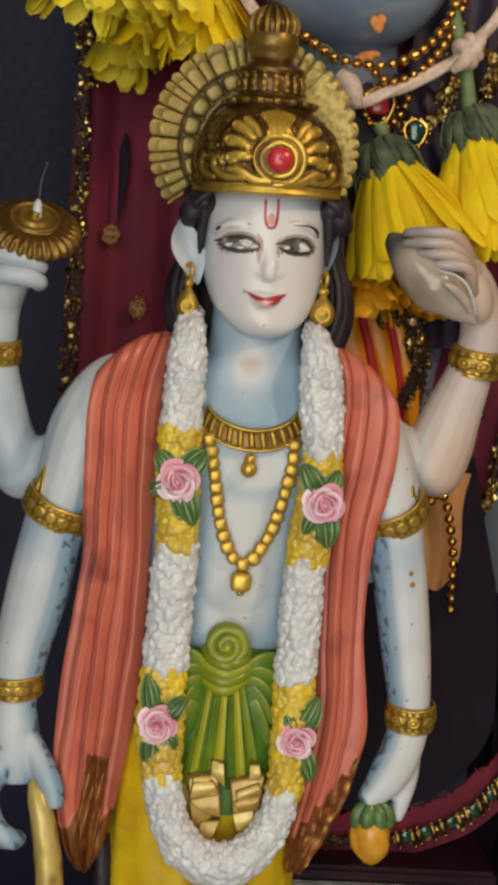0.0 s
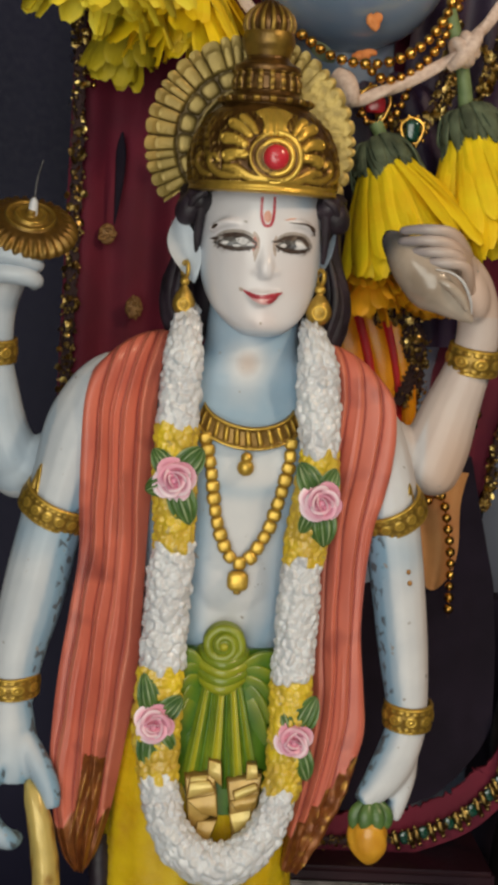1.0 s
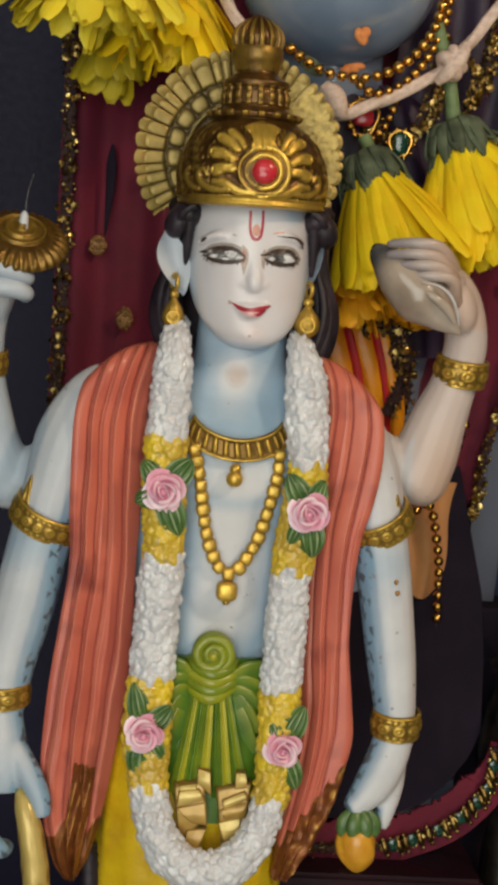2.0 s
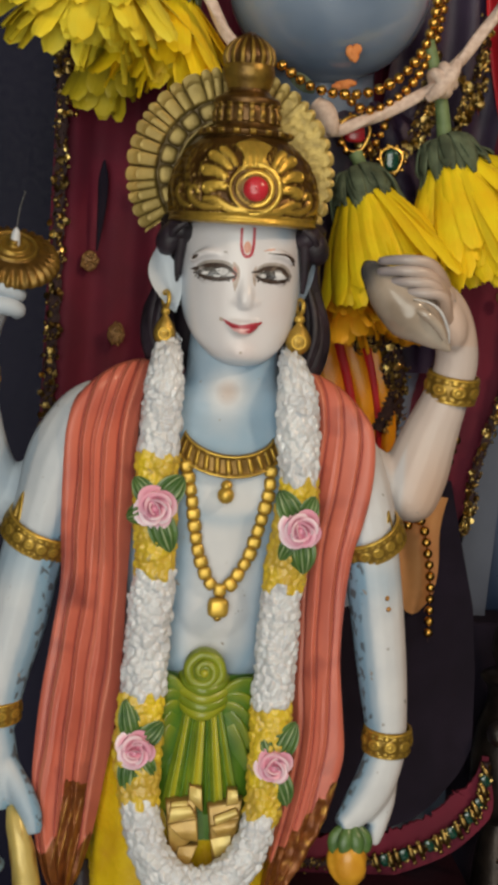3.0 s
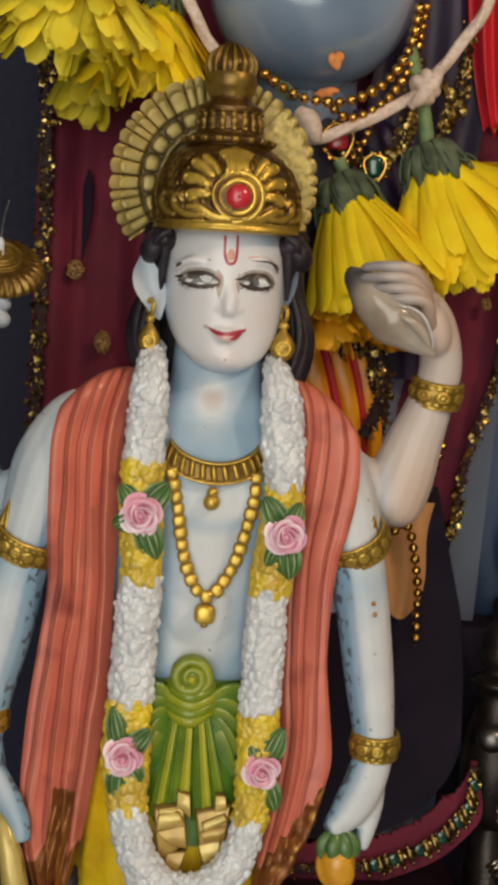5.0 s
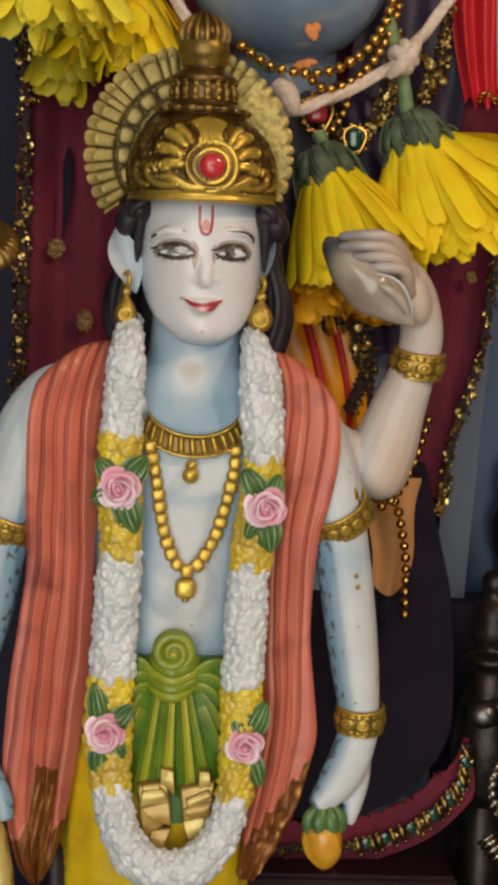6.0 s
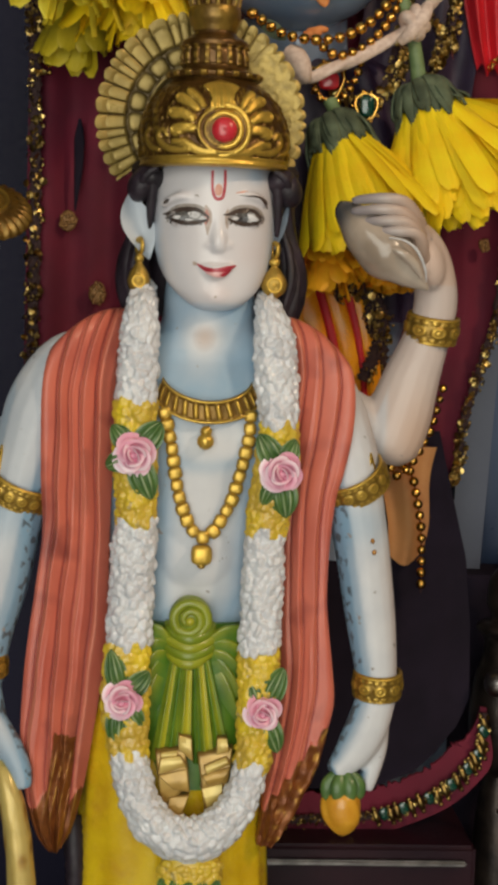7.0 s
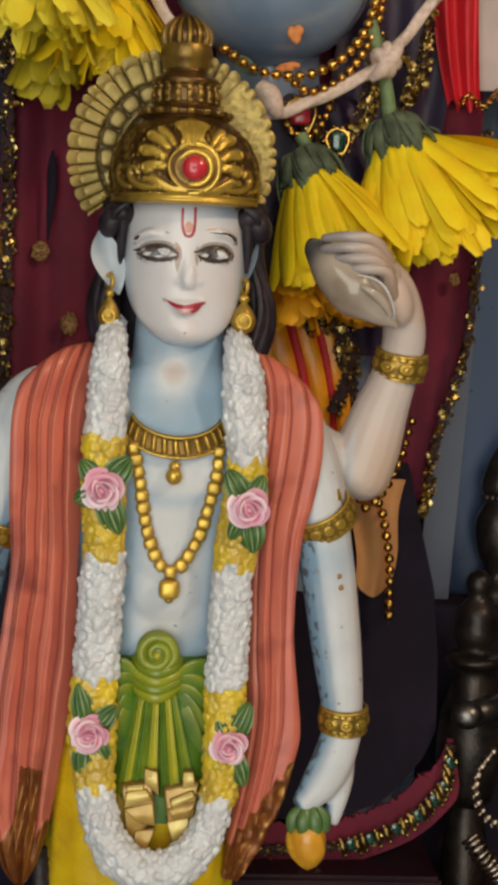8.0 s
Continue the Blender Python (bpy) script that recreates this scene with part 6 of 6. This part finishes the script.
GB = "gold bead strings on the idol"
strand([(22, 96, 447), (34, 92, 439), (47, 90, 436), (60, 90, 437.5), (72, 92, 444), (81, 95, 454), (87, 99, 467), (90, 103, 485)], 2.5, 5.2, "string of round antique-gold beads under the idol's chin", GB)
strand([(50, 97, 437), (58, 96, 431), (66, 96, 432), (76, 97, 439), (84, 99, 450), (90, 103, 464), (94, 108, 485)], 2.2, 4.7, "second string of round antique-gold beads", GB)
strand([(45, 107, 432), (49, 106, 422), (54, 106, 413), (60, 106, 411), (66, 106, 416), (70, 107, 424), (72, 108, 432)], 1.9, 4.2, "short loop of antique-gold beads round a red brooch", GB)
strand([(119, 130, 284), (113, 130, 262), (104, 130, 246), (97, 130, 241)], 2.3, 5.3, "string of antique-gold beads passing behind an arm", GB)
strand([(96, 131, 246), (101, 131, 248), (106, 131, 243), (109, 131, 232), (112, 131, 214), (113, 131, 186)], 2.5, 5.5, "hanging tail of antique-gold beads", GB)

# a short thread of gold beads beside the cape's border
drop = thing("bead_drop", None, [], "short thread with small gold beads beside the cape's border", "beads")
s = Shape()
s.tube([(-69, 147, 462, 0.35), (-69, 147, 440, 0.35), (-69, 147, 424, 0.35)], 0, seg=6)
part("thread", s, ["trim"], drop)
for bz, br in ((446.0, 1.3), (437.0, 2.2), (433.4, 1.3), (429.0, 2.4), (424.6, 1.4)):
    s = Shape()
    s.ell((-69, 146.6, bz), (br, br, br), 0, sub=2)
    part("bead", s, ["bead"], drop)

# cotton garland cord
cord = Shape()


def twisted(path, r):
    p = spline(path, 10)
    cord.tube([(*q, r) for q in p], 0, seg=20, n=1, wave=lambda t, a: 1 + 0.16 * np.cos(3 * a + 60 * t))


twisted([(-20, 84, 492), (-14, 88, 476), (-6, 90, 462), (3, 92, 450), (12, 95, 438), (24, 98, 428), (36, 98, 422), (46, 97, 420.5), (58, 97, 425), (74, 98, 433), (88, 97, 441.5), (98, 98, 452), (107, 101, 464), (118, 103, 480), (124, 105, 500)], 2.5)
cord.tube([(38, 96, 432, 3.5), (42, 94, 428, 5), (45, 94, 422, 4), (47, 96, 419, 2)], 0, seg=14)
cord.ring((92.0, 96, 444.5), (0.75, 0.15, 0.6), 4.6, 3.0, 0, 28, 12)
cord.ring((95.5, 96, 448.0), (0.80, -0.2, 0.5), 4.2, 2.7, 0, 28, 12)
cord.tube([(87, 95, 437.5, 2.0), (91, 92, 441, 3.2), (96, 92, 448, 3.4), (99, 95, 454, 2.2)], 0, seg=14)
thing("garland_cord", cord, ["cord"], "twisted off-white cotton cord of a flower garland", "cord")

# ---- fresh flowers: every petal a part ----


def petal_mesh(name, ln, wd, mat, curl, seed):
    r = np.random.RandomState(seed)
    s = Shape()
    g = []
    tw = r.uniform(-0.35, 0.35)
    for i in range(13):
        p = i / 12
        w = wd * (0.34 + 0.66 * math.sin(min(1.0, p / 0.7) * math.pi / 2)) * math.sqrt(max(0.0, 1 - max(0, (p - 0.86) / 0.15) ** 2))
        row = []
        for j in range(9):
            q = -1 + j / 4
            a = tw * p
            ny = q * w / 2
            nz = curl * ln * p * p + 0.12 * wd * (q * q) + 0.035 * wd * math.cos(q * 11) + 0.012 * ln * math.sin(5 * p + seed)
            row.append((ln * p, ny * math.cos(a) - nz * math.sin(a), ny * math.sin(a) + nz * math.cos(a)))
        g.append(row)
    s.grid(g, 0)
    return s.mesh(name, [mat])


def flower(label, at, axis, layers, mat, seed, cup=10.0, stem_to=None, group="fresh chrysanthemums on the garland", sepals=30, lean=0.0, base=0.30):
    """layers: petals, cone angle, angle scatter, length, width, curl."""
    r = np.random.RandomState(seed)
    ob = thing("chrysanthemum", None, [], label, "flower", group)
    ax = Vector(axis).normalized()
    at = Vector(at)
    e1 = ax.orthogonal().normalized()
    e2 = ax.cross(e1)
    for li, (n, ang, scat, ln, wd, curl) in enumerate(layers):
        kinds = [petal_mesh("petal", ln * r.uniform(0.95, 1.05), wd * r.uniform(0.85, 1.12), mat, curl + r.uniform(-0.05, 0.05), seed * 7 + li * 3 + k) for k in range(3)]
        for k in range(n):
            a = 2 * math.pi * (k + r.uniform(-0.35, 0.35)) / n + li * 0.7
            th = radians(max(1.0, ang + r.uniform(-scat, scat)))
            out = e1 * math.cos(a) + e2 * math.sin(a)
            d = (ax * math.cos(th) + out * math.sin(th)).normalized()
            up = (out * math.cos(th) - ax * math.sin(th)).normalized()
            up = -up
            sd = up.cross(d)
            m = Matrix((d, sd, up)).transposed().to_4x4()
            m.translation = (at + d * cup * 0.35 + out * cup * base * min(1.0, ang / 20.0)) * 0.001
            o = part("petal", kinds[k % 3], [], ob)
            o.matrix_basis = m @ pose(0, 0, 0, r.uniform(-24, 24), r.uniform(-4, 4), r.uniform(-3, 3)) @ Matrix.Diagonal((r.uniform(0.78, 1.08) * (1 + lean * d.x) * (1 - 0.28 * max(0.0, out.y)), 1, 1, 1))
    cal = Shape()
    q = np.array(Matrix((e1, e2, ax)).transposed())
    v, f = ICO[3]
    lump = np.array([1 + 0.16 * noise.noise(Vector(p) * 2.2 + Vector((seed, 0, 0))) for p in v])[:, None]
    cal.add((v * lump * (cup * 0.92, cup * 0.92, cup * 0.62)) @ q.T + np.array(at), f, 0)
    calyx = part("calyx", cal, ["calyx"], ob, "grey-green calyx")
    for k in range(sepals):
        s = Shape()
        a = 2 * math.pi * k / sepals + r.uniform(-0.1, 0.1)
        out = e1 * math.cos(a) + e2 * math.sin(a)
        pts = []
        flare, reach = r.uniform(0.95, 1.35), r.uniform(0.35, 1.0)
        for p, rad, hgt, w in ((0, 0.25, -0.66, 1.0), (0.35, 0.80, -0.46 + 0.1 * math.sin(k * 2.7), 1.9), (0.7, 1.08 + 0.08 * math.sin(k * 1.9), 0.18, 2.1), (1.0, flare, reach, 0.7)):
            c = at + out * cup * rad + ax * cup * hgt
            pts.append((c.x, c.y, c.z, w * cup / 10, 0.7))
        tang = ax.cross(out)
        s.tube(pts, 0, seg=8, n=3, side=tuple(tang))
        part("sepal", s, ["calyx"], calyx)
    if stem_to:
        s = Shape()
        c = at - ax * cup * 0.4
        mid = (c + Vector(stem_to)) / 2
        s.tube([(c.x, c.y, c.z, 3.6), (mid.x + 1.6, mid.y, mid.z, 3.0), (*stem_to, 3.2)], 0, seg=14)
        part("stem", s, ["stem"], ob, "short cut stem")
    return ob


flower("yellow chrysanthemum hanging head-down with a grey-green calyx", (61, 99, 397.0), (0.40, -0.26, -1.0),
       [(16, 5, 3, 42, 8.5, 0.02), (24, 11, 4, 44, 9.0, 0.02), (34, 17, 4, 46, 9.0, 0.0), (40, 22, 4, 48, 9.0, 0.02), (44, 27, 4, 50, 9.5, 0.03)], "petal", 11, 13.0, (58, 104, 412), lean=0.16, base=0.75)
flower("yellow chrysanthemum hanging head-down from the cord knot", (100, 104, 413.5), (0.36, -0.18, -1.0),
       [(16, 5, 3, 52, 9.5, 0.02), (24, 11, 4, 54, 10, 0.02), (34, 17, 4, 56, 10, 0.0), (40, 23, 4, 58, 10, 0.02), (46, 28, 4, 60, 10, 0.03)], "petal", 12, 13.5, (86, 101, 463), lean=0.12, base=0.75)
flower("yellow chrysanthemum half hidden behind another", (115, 118, 414.0), (0.80, -0.30, -0.80),
       [(14, 8, 4, 46, 10, 0.02), (22, 18, 5, 50, 11, 0.03), (28, 28, 6, 52, 11, 0.05), (26, 36, 6, 50, 11, 0.06)], "petal", 18, 7.0, None, base=0.6, sepals=12)
flower("pale yellow chrysanthemum with broad petals seen from the side", (-59, 92, 492), (-0.12, -0.14, -1.0),
       [(14, 8, 5, 48, 12, 0.02), (22, 20, 6, 52, 12, 0.03), (28, 32, 7, 54, 12, 0.04), (28, 44, 8, 54, 12, 0.05), (22, 56, 8, 50, 12, 0.06)], "petal_pale", 13, 10, (-50, 96, 511))
flower("deep yellow chrysanthemum behind a paler one", (-26, 112, 480), (-0.06, -0.10, -1.0),
       [(14, 10, 6, 46, 13, 0.02), (20, 22, 7, 50, 13, 0.02), (24, 36, 7, 50, 13, 0.03)], "petal", 14, 10, (-24, 112, 500))
flower("yellow chrysanthemum with the shade of others painted into its petals", (-52, 126, 466), (-0.05, -0.05, -1.0),
       [(10, 10, 6, 40, 11, 0.04), (14, 24, 8, 40, 11, 0.06)], "petal_shaded", 15, 9, (-52, 126, 486))
flower("orange marigold head with ruffled short petals", (57, 104, 354), (0.05, -0.30, -1.0),
       [(14, 12, 8, 26, 9, 0.06), (20, 26, 8, 28, 9, 0.08), (24, 42, 8, 27, 9, 0.10)], "petal_orange", 16, 7, None, "fresh marigolds", 8)
flower("orange marigold head tucked behind a raised palm", (90, 124, 346), (0.10, -0.35, -1.0),
       [(12, 15, 8, 20, 7, 0.10), (16, 35, 8, 20, 7, 0.15), (16, 55, 8, 20, 7, 0.2)], "petal_orange", 17, 7, None, "fresh marigolds", 8)

# a loose green leaf tucked under the cord
tip_leaf = Shape()
g = []
for p in np.linspace(0, 1, 14):
    wd = 3.2 * math.sin(math.pi * (0.08 + 0.86 * p)) ** 0.7
    g.append([(25.5 + 11.5 * p + 0.35 * wd * q, 95 - 1.2 * math.sin(math.pi * p) + 0.8 * q * q, 443.5 - 6.5 * p + wd * q) for q in np.linspace(-1, 1, 9)])
tip_leaf.grid(g, 0)
tip_leaf.grid(np.array(g) + (0, 0.5, 0), 0, flip=True)
thing("leaf", tip_leaf, ["calyx"], "small pale green leaf tucked under the cotton cord", "leaf")

# ---- right side of the niche ----
def leaning_board(u, v):
    z = 186 + 454 * v
    return (138.6 + 16.6 * u + (z - 186.0) * 0.045, 199.0, z)


# ledge added under the boards, black to fill the dark below them
thing("back_ledge", box(139, 540, 180, 310, -60, 186, bevel=1.0), ["blackcloth"], "black ledge added at the back of the niche to fill the dark there", "ledge", kind="structure")
thing("grey_board", sheet(leaning_board, 6, 12, 7.0), ["greyblue"], "narrow upright grey-blue painted board", "board")
# added board; its blue replaces a reflection on the navy back panel
thing("blue_board", box(150, 260, 214, 220, 186, 470, bevel=1.5), ["blueboard"], "glossy blue board added for a blue reflection on the navy panel", "board")
# sheet added in place of an unidentified bright surface
thing("pale_cloth", sheet(lambda u, v: (136 + 74 * u, 150 + 2 * math.sin(u * 9 + 2 * v), 560 - 118 * v), 40, 20, 1.5), ["palesheet"], "pale pink-grey sheet added for a bright surface beside a red scarf", "cloth")
thing("red_scarf", sheet(lambda u, v: (117 + 14 * v * v + (25 - 10 * v * v) * u, 141 + 3.0 * math.sin(u * 14 + 2 * v), 530 - 97 * v + 3 * math.sin(17 * u) * v), 60, 40, 1.5), ["redcloth"], "bright red satin scarf hanging in folds", "scarf")
gchain = thing("gold_chain", None, [], "wavy gold chain pinned to dark cloth", "chain")
for k in range(16):
    s = Shape()
    s.ring((136 + 1.7 * k, 138, 434 + 0.3 * k + 3.2 * math.sin(k * 0.75)), (math.cos(k * 1.3), 0.6, math.sin(k * 1.3)), 1.5, 0.5, 0, 16, 6)
    part("link", s, ["bead"], gchain)
pink = Shape()
pink.tube([(161, 168, 440, 1.5), (162, 166, 448, 3.6), (161.5, 166, 456, 3.0), (160.5, 167, 463, 0.8)], 0)
thing("paper_bud", pink, ["pinkbud"], "small pink paper flower bud", "flower")

# platform under the idol with a bright front strip
plat = thing("idol_platform", None, [], "dark maroon lacquered platform with a silver front strip", "platform")
part("block", box(-20, 139, 99, 240, -60, 73, bevel=2.0), ["lacquer"], plat)
part("strip", box(30, 134, 95.5, 99.2, 64.5, 67.0, bevel=0.8), ["darkmetal"], plat, "dull silver strip")

# silver ornaments on the right
pot = Shape()
PX = 160.0
pot.column([(92, PX, 150, 8, 8), (98, PX, 150, 13, 13), (118, PX, 150, 17, 17), (140, PX, 150, 15, 15), (150, PX, 150, 12, 12), (160, PX, 150, 11, 11), (165, PX, 150, 15, 15), (168, PX, 150, 14, 14), (171, PX, 150, 8, 8),
            (179, PX, 150, 10.5, 10.5), (190, PX, 150, 9.5, 9.5), (197, PX, 150, 5, 5), (203, PX, 150, 6.4, 6.4), (208, PX, 150, 5, 5), (211, PX, 150, 0.6, 0.6)], 0, seg=48)
pot.column([(-60, PX, 150, 24, 24), (-40, PX, 150, 14, 14), (60, PX, 150, 12, 12), (92, PX, 150, 8, 8)], 0, seg=40)
pot_ob = thing("metal_pot", pot, ["tarnish"], "dark tarnished silver pot with a knobbed lid", "pot")
urn = Shape()
UX = 180.0
urn.column([(186, UX, 197, 12, 11), (192, UX, 197, 12, 11), (200, UX, 197, 6, 6), (212, UX, 197, 11, 10), (228, UX, 197, 13, 12), (240, UX, 197, 8, 8), (246, UX, 197, 11, 10), (258, UX, 197, 8, 8), (268, UX, 197, 3, 3), (271, UX, 197, 0.5, 0.5)], 0, seg=48)
for k in range(9):
    a_ = math.pi * (1.0 + k / 8)
    urn.ell((UX + 9 * math.cos(a_), 197 + 8.5 * math.sin(a_), 241), (2.0, 1.8, 2.0), 0, sub=2)
thing("metal_urn", urn, ["tarnish"], "small tarnished silver urn with a beaded waist", "urn")
ball = Shape()
ball.ell((151.5, 122, 145), (8, 7, 7), 0, sub=3)
ball.tube([(150, 123, 144, 5), (160, 128, 145, 7), (170, 138, 144, 8), (180, 148, 142, 8)], 0)
part("spout", ball, ["darkmetal"], pot_ob, "polished knob of the spout")
for path, rad, gap, lab in ((([(160, 100, 134), (153, 98, 124), (153, 97, 112), (160, 98, 102), (170, 102, 98)]), 2.3, 4.4, "silver anklet of pointed beads"),
                            (([(152, 100, 92), (156, 97, 86), (163, 97, 78), (168, 100, 66), (168, 104, 40)]), 4.2, 2.6, "coiled silver anklet of close ridged rings")):
    ob = thing("anklet", None, [], lab, "anklet", "silver anklets")
    p = spline(path, 20)
    ln = np.concatenate([[0], np.cumsum(np.linalg.norm(np.diff(p, axis=0), axis=1))])
    s = Shape()
    s.tube([(*q, rad * 0.6) for q in p[::5]], 0, seg=10, n=1)
    part("core", s, ["tarnish"], ob)
    for d in np.arange(0, ln[-1], gap):
        q = np.array([np.interp(d, ln, p[:, k]) for k in range(3)])
        q2 = np.array([np.interp(min(d + 1, ln[-1]), ln, p[:, k]) for k in range(3)])
        s = Shape()
        if gap > 3:
            s.ell(q, (rad, rad, rad * 0.9), 0, sub=2)
            s.ell(q + (-1.6, -1.2, -1.4), (1.0, 1.0, 1.4), 0, sub=1)
        else:
            s.ring(q, q2 - q + (0, 0, 1e-4), rad, 1.1, 0, 24, 8)
        part("bead" if gap > 3 else "link", s, ["steel"], ob)
